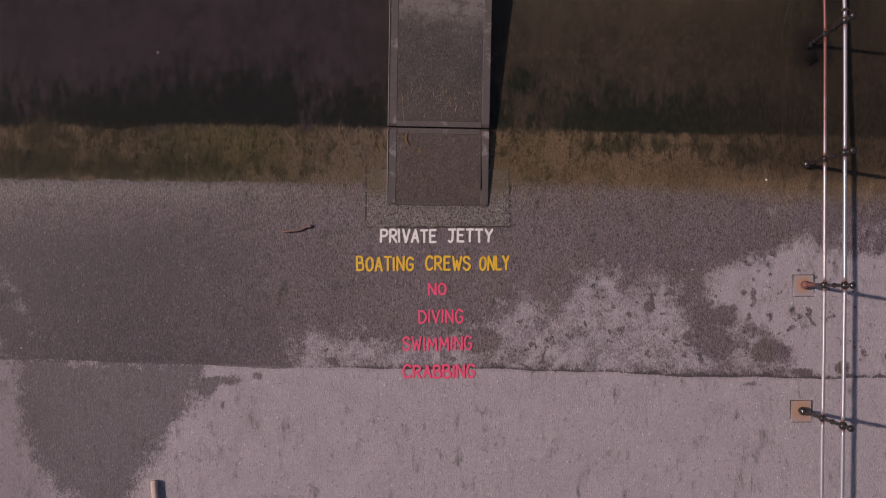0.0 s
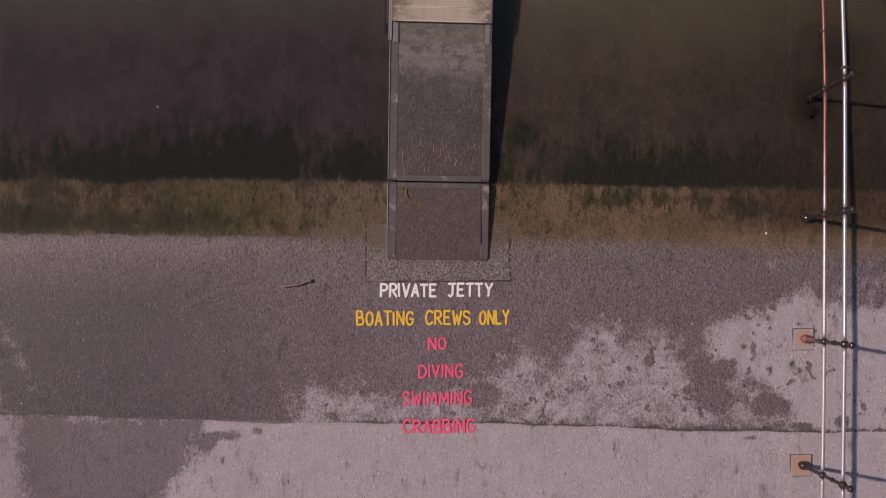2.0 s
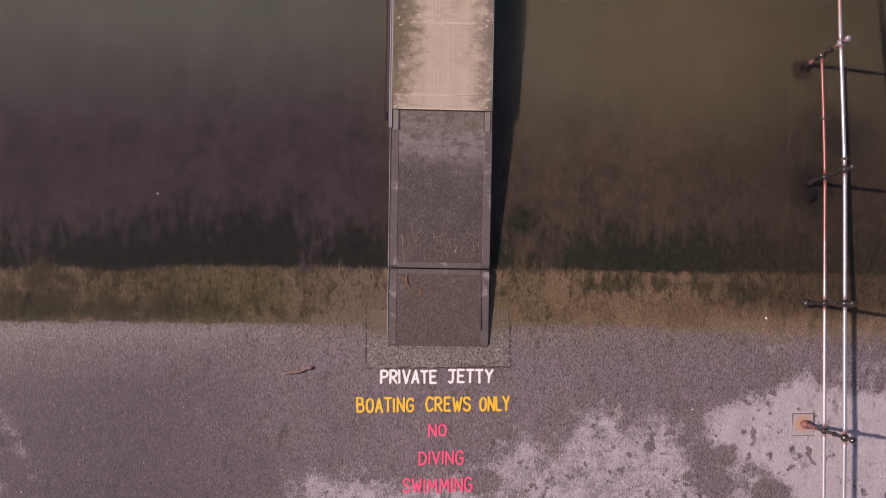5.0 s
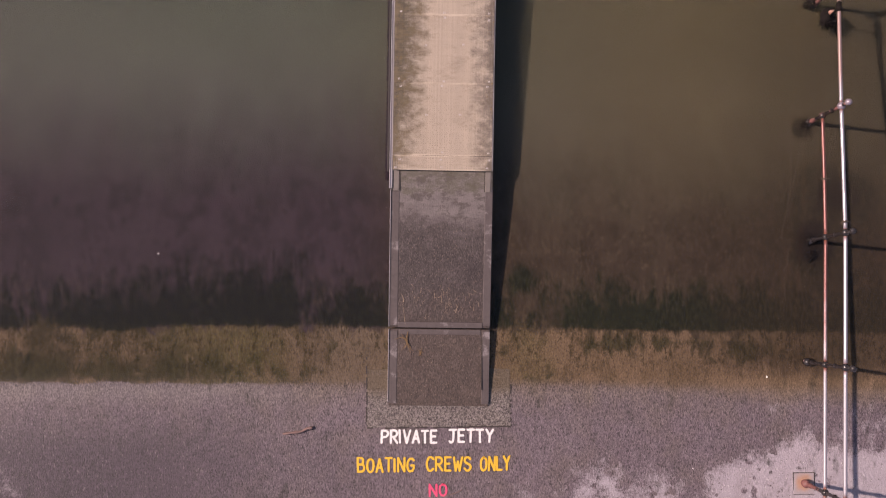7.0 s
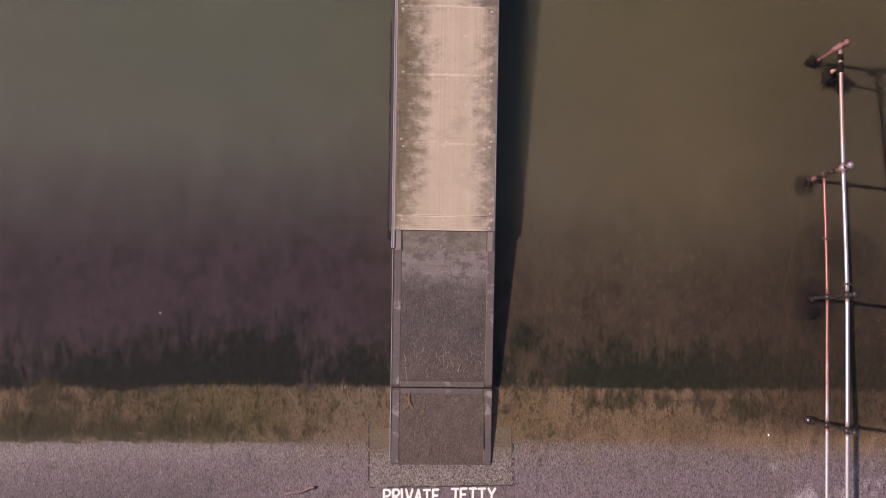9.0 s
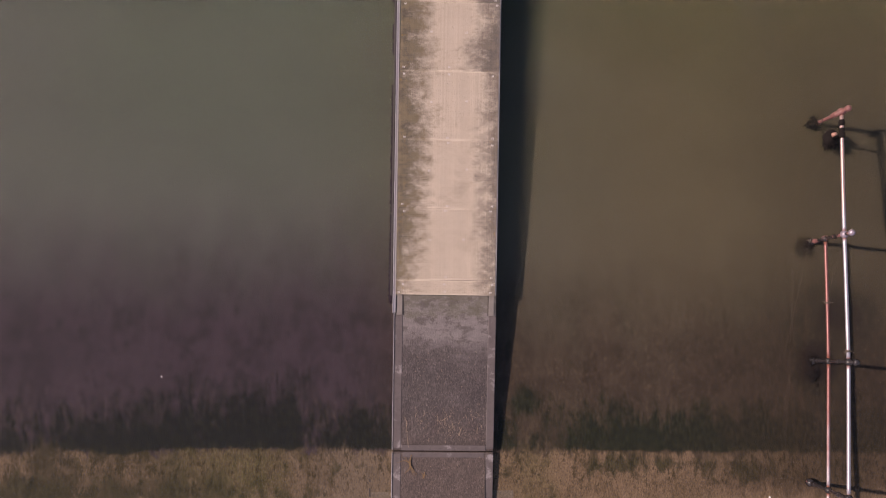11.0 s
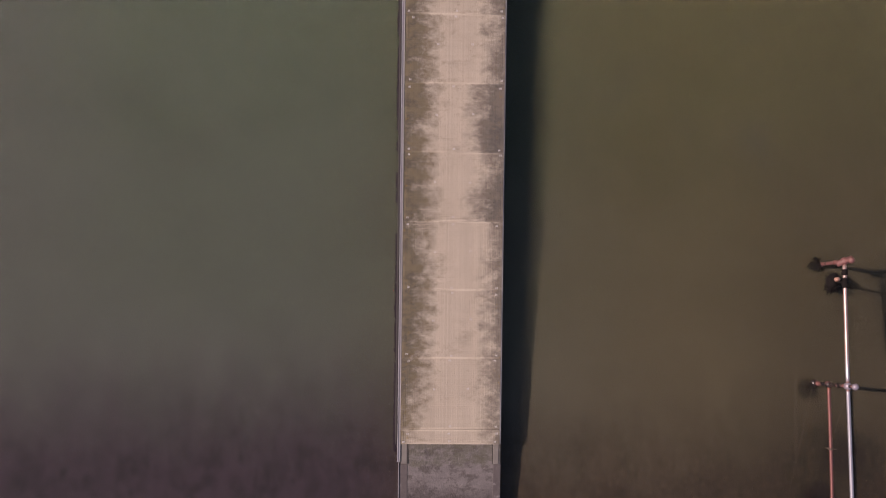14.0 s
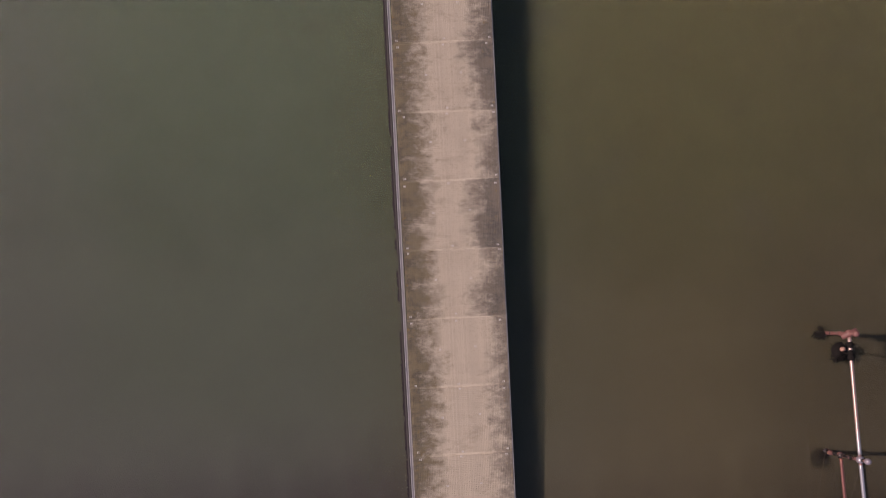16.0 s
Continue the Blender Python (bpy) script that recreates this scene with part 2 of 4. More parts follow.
    n.put(n.bsdf.inputs["Specular IOR Level"], n.step(tide, 0.66, 0.85, 0.5, 0.20))
    gloss = n.math("MULTIPLY_ADD", dry, 0.30, 0.55)
    return n.done(c, n.mix(under, n.grey(gloss), (0.95, 0.95, 0.95)))


def water_material():
    """Silt-laden water: stacked sheets whose opacity, ramped offshore, paints the haze of depth."""
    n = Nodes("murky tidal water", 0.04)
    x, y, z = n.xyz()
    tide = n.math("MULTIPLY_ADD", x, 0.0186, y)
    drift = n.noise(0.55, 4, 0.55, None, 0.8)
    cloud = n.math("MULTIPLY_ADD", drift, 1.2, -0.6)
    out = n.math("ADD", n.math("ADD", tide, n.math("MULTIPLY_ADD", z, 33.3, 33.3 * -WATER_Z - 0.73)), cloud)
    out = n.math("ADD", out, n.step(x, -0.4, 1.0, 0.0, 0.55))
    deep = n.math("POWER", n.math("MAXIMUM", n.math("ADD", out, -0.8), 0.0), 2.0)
    # haze put into the opacity, growing with distance from the waterline
    haze = n.math("MULTIPLY", n.math("DIVIDE", deep, n.math("ADD", deep, 0.8)), n.step(z, WATER_Z - 0.13, WATER_Z, 0.48, 0.04))
    side = n.step(n.math("ADD", x, n.math("MULTIPLY", cloud, 1.5)), -1.8, 2.6)
    out_west = n.mix(n.step(n.math("MULTIPLY_ADD", cloud, 0.8, tide), 2.7, 4.3), (0.110, 0.102, 0.102), (0.112, 0.138, 0.097))
    out_east = n.mix(n.step(tide, 3.4, 7.0), (0.120, 0.098, 0.062), (0.110, 0.105, 0.056))
    out_west = n.mix(n.step(n.math("ADD", x, n.math("MULTIPLY", cloud, 2.0)), -2.6, -5.4, 0.0, 0.6), out_west, (0.138, 0.139, 0.132))
    out_east = n.mix(n.step(n.math("ADD", x, n.math("MULTIPLY", cloud, 1.2)), 2.9, 4.5, 0.0, n.step(tide, 7.5, 4.8, 0.15, 0.6)), out_east, (0.076, 0.062, 0.044))
    c = n.mix(side, out_west, out_east)
    murk = n.noise(0.9, 5, 0.6, n.coords((1, 1, 0), None, (7, 2, 0)), 0.4)
    c = n.mix(n.step(murk, 0.55, 0.72, 0.0, 0.45), c, (0.078, 0.076, 0.066))
    # light spreads sideways in the silt
    body = n.t.nodes.new("ShaderNodeSubsurfaceScattering")
    body.falloff = "BURLEY"
    # colour raised farther out, making up for light lost in the scattering
    c = n.mix(1.0, c, n.grey(n.step(tide, 3.6, 12.5, 0.60, 1.24)), "MULTIPLY")
    c = n.mix(1.0, c, (0.935, 0.955, 0.91), "MULTIPLY")
    n.put(body.inputs["Color"], c)
    body.inputs["Radius"].default_value = (1.0, 0.95, 0.9)
    body.inputs["Scale"].default_value = 0.095
    level = n.t.nodes.new("ShaderNodeCombineXYZ")
    level.inputs[2].default_value = 1.0
    n.t.links.new(level.outputs[0], body.inputs["Normal"])
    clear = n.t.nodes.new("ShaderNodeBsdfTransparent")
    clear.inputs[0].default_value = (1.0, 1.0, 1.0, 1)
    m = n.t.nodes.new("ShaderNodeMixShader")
    n.put(m.inputs[0], haze)
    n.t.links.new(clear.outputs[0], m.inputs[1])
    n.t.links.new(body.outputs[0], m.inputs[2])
    gloss = n.t.nodes.new("ShaderNodeBsdfGlossy")
    gloss.inputs["Roughness"].default_value = 0.05
    b = n.t.nodes.new("ShaderNodeBump")
    b.inputs["Strength"].default_value, b.inputs["Distance"].default_value = 0.10, 0.01
    n.put(b.inputs["Height"], n.noise(5.0, 3, 0.5))
    n.t.links.new(b.outputs[0], gloss.inputs["Normal"])
    m2 = n.t.nodes.new("ShaderNodeMixShader")
    n.put(m2.inputs[0], n.step(z, WATER_Z - 0.002, WATER_Z - 0.001, 0.0, 0.020))
    n.t.links.new(m.outputs[0], m2.inputs[1])
    n.t.links.new(gloss.outputs[0], m2.inputs[2])
    n.t.links.new(m2.outputs[0], n.t.nodes["Material Output"].inputs[0])
    return n.mat


def gravel_material():
    n = Nodes("rough mortar with gravel", 0.5)
    x, y, z = n.xyz()
    stone = n.xyz(n.cells(140.0, n.coords((1, 0.5, 1))))[0]
    # cells for glints on the grit, painted as pale colour
    glint = n.xyz(n.cells(120.0))[1]
    fine = n.noise(90, 4, 0.7)
    k = n.math("MULTIPLY_ADD", stone, 0.6, n.math("MULTIPLY", fine, 0.4))
    c = n.mix(n.step(k, 0.25, 0.8), (0.046, 0.036, 0.036), (0.255, 0.215, 0.200))
    c = n.mix(n.step(glint, 0.80, 0.95, 0.0, 0.7), c, (0.380, 0.335, 0.300))
    c = n.mix(n.step(n.noise(6, 5, 0.7), 0.45, 0.7, 0.0, 0.25), c, (0.075, 0.060, 0.036))
    c = n.mix(n.step(n.math("MULTIPLY_ADD", fine, 0.2, y), 0.62, 0.80, 0.0, 0.95), c, n.mix(stone, (0.080, 0.058, 0.034), (0.136, 0.098, 0.060)))
    n.bump(n.math("ADD", stone, fine), 1.0, 0.012)
    return n.done(c)


def ramp_material():
    n = Nodes("weathered ramp concrete", 0.5)
    x, y, z = n.xyz()
    grain = n.noise(75, 5, 0.75, n.coords((1, 0.6, 1)))
    grit = n.xyz(n.cells(130.0, n.coords((1.2, 0.42, 1))))[0]
    broad = n.noise(2.6, 7, 0.68)
    mid = n.noise(8.0, 7, 0.7, n.coords((1, 0.7, 1), None, (3, 1, 0)))
    c = n.mix(broad, (0.039, 0.0295, 0.029), (0.085, 0.065, 0.0615))
    c = n.mix(n.step(mid, 0.46, 0.66, 0.0, 0.5), c, (0.104, 0.084, 0.080))
    # browner towards the foot
    brown = n.step(n.math("MULTIPLY_ADD", broad, 0.7, y), 2.25, 1.45, 0.0, 0.75)
    c = n.mix(brown, c, n.mix(mid, (0.056, 0.038, 0.031), (0.122, 0.086, 0.069)))
    c = n.mix(1.0, c, n.grey(n.math("MULTIPLY_ADD", grit, 0.75, 0.47)), "MULTIPLY")
    c = n.mix(n.step(grain, 0.50, 0.72, 0.0, 0.45), c, (0.024, 0.019, 0.020))
    c = n.mix(n.step(grit, 0.92, 0.98, 0.0, 0.28), c, (0.20, 0.17, 0.15))
    # dark wet margin above the joint
    wet = n.math("MULTIPLY", n.step(n.math("MULTIPLY_ADD", mid, 0.10, y), 1.52, 1.42), n.step(y, 1.335, 1.345))
    c = n.mix(n.math("MULTIPLY", wet, 0.55), c, (0.034, 0.023, 0.021))
    # bare, drier head of the ramp, mossy under the deck
    top = n.math("ADD", y, n.math("ADD", n.math("MULTIPLY_ADD", n.noise(5, 8, 0.72, n.coords((0.6, 1.2, 1))), 0.9, -0.45), n.math("MULTIPLY", x, 0.10)))
    bare = n.mix(n.noise(9, 7, 0.72, n.coords((0.8, 1.5, 1))), (0.085, 0.070, 0.069), (0.255, 0.220, 0.215))
    stain = n.noise(9, 8, 0.74, n.coords((0.8, 1.1, 1), None, (1, 4, 0)))
    bare = n.mix(n.step(stain, 0.48, 0.60, 0.0, 0.85), bare, (0.070, 0.057, 0.050))
    c = n.mix(n.step(top, 2.28, 2.70, 0.0, 0.85), c, bare)
    moss = n.step(n.math("ADD", n.noise(16, 7, 0.78, n.coords((0.6, 1.1, 1))), n.step(y, 2.66, 2.86, -0.3, 0.06)), 0.46, 0.62)
    c = n.mix(n.math("MULTIPLY", moss, 0.70), c, (0.084, 0.076, 0.050))
    n.bump(n.math("ADD", grain, n.math("MULTIPLY", grit, 0.5)), 0.7, 0.005)
    return n.done(c, n.step(n.noise(5, 4), 0.3, 0.7, 0.40, 0.68))


def edge_material():
    n = Nodes("pale worn ramp edge", 0.65)
    c = n.mix(n.noise(5, 7, 0.7), (0.058, 0.046, 0.045), (0.116, 0.094, 0.092))
    c = n.mix(n.step(n.noise(30, 5, 0.7), 0.5, 0.7, 0.0, 0.6), c, (0.05, 0.04, 0.04))
    c = n.mix(n.step(n.noise(4.6, 7, 0.72, n.coords((1, 1, 1), None, (4, 9, 0))), 0.54, 0.66, 0.0, 0.85), c, (0.245, 0.215, 0.218))
    n.bump(n.noise(60, 4), 0.3, 0.003)
    return n.done(c)


def deck_material():
    """Gritted grating: sandy where feet keep it clean, grimy along both sides as far as each panel says."""
    n = Nodes("sandy gritted plastic grating", 0.8)
    lx, ly, lz = n.xyz(n.local())

    def told(name):
        k = n.t.nodes.new("ShaderNodeAttribute")
        k.attribute_type, k.attribute_name = "OBJECT", name
        return k.outputs["Fac"]

    grain = n.noise(120, 3, 0.7)
    broad = n.noise(2.4, 6, 0.65)
    clump = n.noise(7.5, 6, 0.62, n.coords((0.8, 1.25, 1)), 0.3)
    crumb = n.noise(30, 5, 0.7, n.coords((0.8, 1.2, 1)))
    c = n.mix(broad, (0.450, 0.372, 0.292), (0.600, 0.506, 0.410))
    blot = n.math("ADD", n.math("MULTIPLY", n.noise(3.6, 6, 0.6, n.coords((0.8, 1.6, 1)), 0.4), 0.7), n.math("MULTIPLY", crumb, 0.3))
    c = n.mix(n.step(blot, 0.50, 0.72, 0.0, 0.55), c, (0.25, 0.188, 0.130))
    rag = n.math("ADD", n.math("MULTIPLY_ADD", clump, 0.80, -0.40), n.math("MULTIPLY_ADD", crumb, 0.34, -0.17))
    up = n.step(ly, 0.12, 0.62)
    left_far = n.math("MULTIPLY_ADD", up, n.math("SUBTRACT", told("left_high"), told("left_low")), told("left_low"))
    right_far = n.math("MULTIPLY_ADD", up, n.math("SUBTRACT", told("right_high"), told("right_low")), told("right_low"))
    left = n.math("ADD", n.math("SUBTRACT", n.math("ADD", left_far, -0.533), lx), rag)
    right = n.math("ADD", n.math("ADD", n.math("ADD", right_far, -0.533), lx), rag)
    left_c = n.mix(n.step(clump, 0.40, 0.62), (0.074, 0.060, 0.040), (0.165, 0.126, 0.072))
    right_c = n.mix(n.step(clump, 0.40, 0.62), (0.080, 0.071, 0.066), (0.160, 0.128, 0.104))
    c = n.mix(n.step(left, -0.17, 0.20, 0.0, 0.90), c, left_c)
    c = n.mix(n.step(right, -0.17, 0.20, 0.0, 0.90), c, right_c)
    specks = n.step(n.noise(19, 2, 0.5), 0.70, 0.76)
    c = n.mix(n.math("MULTIPLY", specks, 0.3), c, (0.13, 0.10, 0.07))
    far = n.math("ABSOLUTE", lx)
    moss = n.math("MULTIPLY", n.step(n.noise(21, 4, 0.7), 0.60, 0.70), n.step(far, 0.36, 0.50))
    c = n.mix(n.math("MULTIPLY", moss, 0.7), c, (0.27, 0.165, 0.04))
    c = n.mix(1.0, c, n.grey(n.math("MULTIPLY_ADD", grain, 0.5, 0.75)), "MULTIPLY")
    each = n.t.nodes.new("ShaderNodeNewGeometry").outputs["Random Per Island"]
    c = n.mix(1.0, c, n.grey(n.math("MULTIPLY_ADD", each, 0.12, 0.92)), "MULTIPLY")
    n.bump(grain, 0.4, 0.002)
    return n.done(c)


def steel_material(name, a, b, rough=0.45, metal=0.55):
    n = Nodes(name, rough, metal)
    c = n.mix(n.noise(14, 6, 0.7), a, b)
    n.bump(n.noise(90, 3), 0.15, 0.002)
    return n.done(c)


def rail_material():
    """Painted tube: clean grey-white on shore, bleeding rust towards the sea."""
    n = Nodes("weathered white tube paint", 0.32, 0.5)
    x, y, z = n.xyz()
    c = n.mix(n.noise(6, 5, 0.7), (0.27, 0.26, 0.30), (0.40, 0.385, 0.43))
    spots = n.noise(9, 6, 0.75, n.coords((1, 0.5, 1)))
    sea = n.step(y, 0.9, 4.4, -0.22, 0.02)
    c = n.mix(n.step(n.math("ADD", spots, sea), 0.58, 0.68, 0.0, 0.8), c, (0.22, 0.085, 0.065))
    c = n.mix(n.step(y, 3.75, 4.1, 0.0, 0.75), c, (0.36, 0.215, 0.18))
    near = n.attr("rust")
    c = n.mix(n.step(n.math("ADD", near, n.math("MULTIPLY_ADD", spots, 0.8, -0.4)), 0.35, 0.7, 0.0, 0.9), c, (0.26, 0.09, 0.055))
    n.bump(n.noise(60, 4), 0.2, 0.002)
    return n.done(c)


def rusty_rail_material():
    n = Nodes("rusted tube", 0.36, 0.35)
    x, y, z = n.xyz()
    spots = n.noise(8, 6, 0.75, n.coords((1, 0.5, 1)))
    c = n.mix(n.noise(18, 6, 0.7), (0.120, 0.040, 0.037), (0.215, 0.092, 0.084))
    pale = n.mix(n.noise(8, 5), (0.27, 0.255, 0.29), (0.40, 0.375, 0.41))
    c = n.mix(n.step(n.math("ADD", y, n.math("MULTIPLY_ADD", spots, 1.8, -0.9)), 0.5, 1.9, 1.0, 0.0), c, pale)
    near = n.attr("rust")
    c = n.mix(n.step(n.math("ADD", near, n.math("MULTIPLY_ADD", spots, 0.8, -0.4)), 0.35, 0.7, 0.0, 0.9), c, (0.22, 0.075, 0.045))
    n.bump(n.noise(60, 4), 0.3, 0.002)
    return n.done(c)


def iron_material(name, rust, climb=0.14):
    """Black paint on cast iron, broken by rust."""
    n = Nodes(name, 0.28, 0.0)
    c = n.mix(n.noise(20, 5), (0.010, 0.009, 0.010), (0.030, 0.026, 0.028))
    r = n.mix(n.noise(30, 6, 0.7), (0.070, 0.026, 0.024), (0.235, 0.096, 0.088))
    lx, ly, lz = n.xyz(n.local())
    foot = n.step(lz, climb, climb * 0.14, 0.0, 0.10 if climb < 0.2 else 0.45)
    k = n.step(n.math("ADD", n.noise(9, 6, 0.75), foot), 0.72 - rust * 0.42, 0.86 - rust * 0.42)
    n.bump(n.noise(70, 4), 0.25, 0.003)
    return n.done(n.mix(k, c, r), n.mix(k, (0.20, 0.20, 0.20), (0.6, 0.6, 0.6)))


def pad_material(x, y, grey):
    """Mortar bed of a stanchion, stained by rust that spreads from the foot."""
    n = Nodes("mortar bed with rust bleeding from the foot", 0.8)
    px, py, pz = n.xyz()
    away = n.math("SQRT", n.math("ADD", n.math("POWER", n.math("ADD", px, -x), 2.0), n.math("POWER", n.math("ADD", py, -y), 2.0)))
    away = n.math("ADD", away, n.math("MULTIPLY_ADD", n.noise(16, 5, 0.7), 0.10, -0.05))
    c = n.mix(n.noise(60, 5, 0.75), (0.22, 0.19, 0.20), (0.38, 0.335, 0.35))
    c = n.mix(n.step(away, 0.13 if grey else 0.20, 0.05, 0.0, 0.8), c, n.mix(n.noise(30, 4), (0.30, 0.150, 0.085), (0.46, 0.26, 0.16)))
    n.bump(n.noise(90, 4), 0.4, 0.003)
    return n.done(c)


def plain(name, a, b, scale=20.0, rough=0.8, bump=0.4, spec=0.5):
    n = Nodes(name, rough, 0.0, spec)
    n.bump(n.noise(scale * 4, 4), bump, 0.003)
    return n.done(n.mix(n.noise(scale, 6, 0.7), a, b))


def paint_material(name, color, wear):
    """Brushed floor paint, worn off the high stones."""
    n = Nodes(name, 0.6)
    c = n.mix(n.noise(25, 4), tuple(v * 0.82 for v in color), color)
    n.put(n.bsdf.inputs["Base Color"], c)
    stone = n.xyz(n.cells(130.0, n.coords((1, 0.6, 1))))[0]
    k = n.math("ADD", n.math("MULTIPLY", stone, 0.45), n.math("MULTIPLY", n.noise(28, 6, 0.75), 0.75))
    n.put(n.bsdf.inputs["Alpha"], n.step(k, wear - 0.10, wear + 0.06, 1.0, 0.0))
    n.bump(n.noise(140, 3), 0.4, 0.004)
    return n.mat


M_SLIP, M_WATER, M_GRAVEL, M_RAMP, M_EDGE, M_DECK = (slipway_material(), water_material(), gravel_material(), ramp_material(), edge_material(), deck_material())
M_GALV = steel_material("galvanised channel", (0.26, 0.24, 0.25), (0.42, 0.395, 0.41), 0.85, 0.0)
M_LIP = plain("chalky white metal lip", (0.34, 0.31, 0.33), (0.62, 0.58, 0.61), 8, 0.5, 0.2)
M_CLIP = steel_material("stainless clip", (0.52, 0.47, 0.45), (0.66, 0.61, 0.59), 0.45, 0.15)
M_BEAM = plain("tarred beam under the deck", (0.016, 0.014, 0.016), (0.045, 0.038, 0.036), 12)
M_BEARER = plain("grey weathered bearer", (0.10, 0.086, 0.078), (0.22, 0.195, 0.178), 12)
M_RAIL, M_RUSTRAIL = rail_material(), rusty_rail_material()
M_IRON, M_RUSTIRON, M_FOOTRUST = iron_material("black iron", 0.16), iron_material("rusty iron", 0.85), iron_material("black iron rusting from the foot", 0.16, 0.5)
M_FLECKIRON = iron_material("rust-flecked iron", 0.55)
M_KNOB = steel_material("worn silvery iron", (0.13, 0.105, 0.13), (0.34, 0.29, 0.34), 0.28, 0.3)
M_WEED = plain("black bladder weed", (0.005, 0.0042, 0.0045), (0.014, 0.011, 0.010), 30, 0.95, 0.4, 0.12)
M_FRINGE = plain("purplish weed", (0.011, 0.008, 0.012), (0.030, 0.021, 0.030), 30, 0.95, 0.4, 0.12)
M_BROWNWEED = plain("dried brown weed", (0.10, 0.060, 0.026), (0.22, 0.135, 0.065), 30)
M_STRAW = plain("pale straw", (0.16, 0.110, 0.076), (0.34, 0.26, 0.19), 40)
M_TWIG = plain("brown stick bark", (0.085, 0.050, 0.046), (0.28, 0.18, 0.165), 30)
M_TIMBER = plain("bleached timber", (0.36, 0.26, 0.21), (0.60, 0.47, 0.41), 16)
M_SHELL = plain("white shell", (0.6, 0.58, 0.55), (0.8, 0.78, 0.74), 40, 0.5)
M_ORANGE = plain("faded orange float", (0.28, 0.135, 0.10), (0.40, 0.22, 0.17), 20, 0.5)
M_LINE = plain("grey-brown fishing line", (0.05, 0.035, 0.025), (0.10, 0.07, 0.05), 20, 0.5)
M_DARKJOINT = plain("dark open joint", (0.022, 0.018, 0.017), (0.055, 0.044, 0.038), 12)
M_WHITE = paint_material("white floor paint", (0.80, 0.77, 0.76), 0.96)
M_YELLOW = paint_material("yellow floor paint", (0.78, 0.46, 0.04), 0.94)
M_RED = paint_material("red floor paint", (0.86, 0.090, 0.190), 0.93)


# ---- mesh helpers ----
SLOPE = -0.05
BED = 0.6  # bed flattened under water so that shadows fall as if refracted


def ground_z(y):
    return SLOPE * y if y > -9 else SLOPE * -9


def mesh_object(name, verts, faces, material, parent=None, label="", smooth=False):
    me = bpy.data.meshes.new(name)
    me.from_pydata([tuple(v) for v in verts], [], faces)
    me.materials.append(material)
    if smooth:
        me.polygons.foreach_set("use_smooth", [True] * len(me.polygons))
    me.update()
    ob = new(name, me)
    if parent:
        ob.parent = parent
    if label:
        tagged(ob, label)
    return ob


def part(name, bm, material, parent, label="", smooth=False):
    me = bpy.data.meshes.new(name)
    bm.normal_update()
    bm.to_mesh(me)
    bm.free()
    me.materials.append(material)
    if smooth:
        me.polygons.foreach_set("use_smooth", [True] * len(me.polygons))
    ob = new(name, me)
    if parent:
        ob.parent = parent
    if label:
        tagged(ob, label)
    return ob


def empty(name, m, label, category, group="", kind=""):
    ob = new(name)
    ob.empty_display_size = 0.2
    ob.matrix_basis = m
    return tagged(ob, label, category, group, kind)


def prism(bm, x0, x1, rows):
    """A bar across x0 to x1 whose side is the closed outline rows of (y, z)."""
    a = [bm.verts.new((x0, y, z)) for y, z in rows]
    b = [bm.verts.new((x1, y, z)) for y, z in rows]
    bm.faces.new(a)
    bm.faces.new(b[::-1])
    k = len(rows)
    for i in range(k):
        bm.faces.new((a[i], b[i], b[(i + 1) % k], a[(i + 1) % k]))
    bmesh.ops.recalc_face_normals(bm, faces=bm.faces[:])


def bevelled(bm, width, segments=1):
    bmesh.ops.bevel(bm, geom=bm.edges[:], offset=width, segments=segments, affect="EDGES", profile=0.5)
    return bm


def box(x0, x1, y0, y1, z0, z1, bevel=0.0):
    bm = bmesh.new()
    prism(bm, x0, x1, [(y0, z0), (y1, z0), (y1, z1), (y0, z1)])
    return bevelled(bm, bevel) if bevel else bm


def boxes(list_of):
    """Vertices and faces of many plain bars."""
    verts, faces = [], []
    for x0, x1, y0, y1, z0, z1 in list_of:
        k = len(verts)
        verts += [(x, y, z) for z in (z0, z1) for y in (y0, y1) for x in (x0, x1)]
        faces += [(k, k + 2, k + 3, k + 1), (k + 4, k + 5, k + 7, k + 6), (k, k + 1, k + 5, k + 4),
                  (k + 2, k + 6, k + 7, k + 3), (k, k + 4, k + 6, k + 2), (k + 1, k + 3, k + 7, k + 5)]
    return verts, faces


def tube(points, radii, sides=12):
    """Vertices and faces of a round tube through the points."""
    pts = [Vector(p) for p in points]
    if not isinstance(radii, (list, tuple)):
        radii = [radii] * len(pts)
    verts, faces = [], []
    for i, p in enumerate(pts):
        d = (pts[min(i + 1, len(pts) - 1)] - pts[max(i - 1, 0)]).normalized()
        u = d.cross(Vector((0.13, 0.31, 1)) if abs(d.z) < 0.9 else Vector((0, 1, 0.1))).normalized()
        w = d.cross(u)
        for k in range(sides):
            a = 2 * math.pi * k / sides
            verts.append(p + (u * math.cos(a) + w * math.sin(a)) * radii[i])
    for i in range(len(pts) - 1):
        for k in range(sides):
            j = (k + 1) % sides
            faces.append((i * sides + k, i * sides + j, (i + 1) * sides + j, (i + 1) * sides + k))
    faces.append(tuple(range(sides))[::-1])
    faces.append(tuple(range((len(pts) - 1) * sides, len(pts) * sides)))
    return verts, faces


def merged(pieces):
    verts, faces = [], []
    for v, f in pieces:
        k = len(verts)
        verts += list(v)
        faces += [tuple(i + k for i in q) for q in f]
    return verts, faces


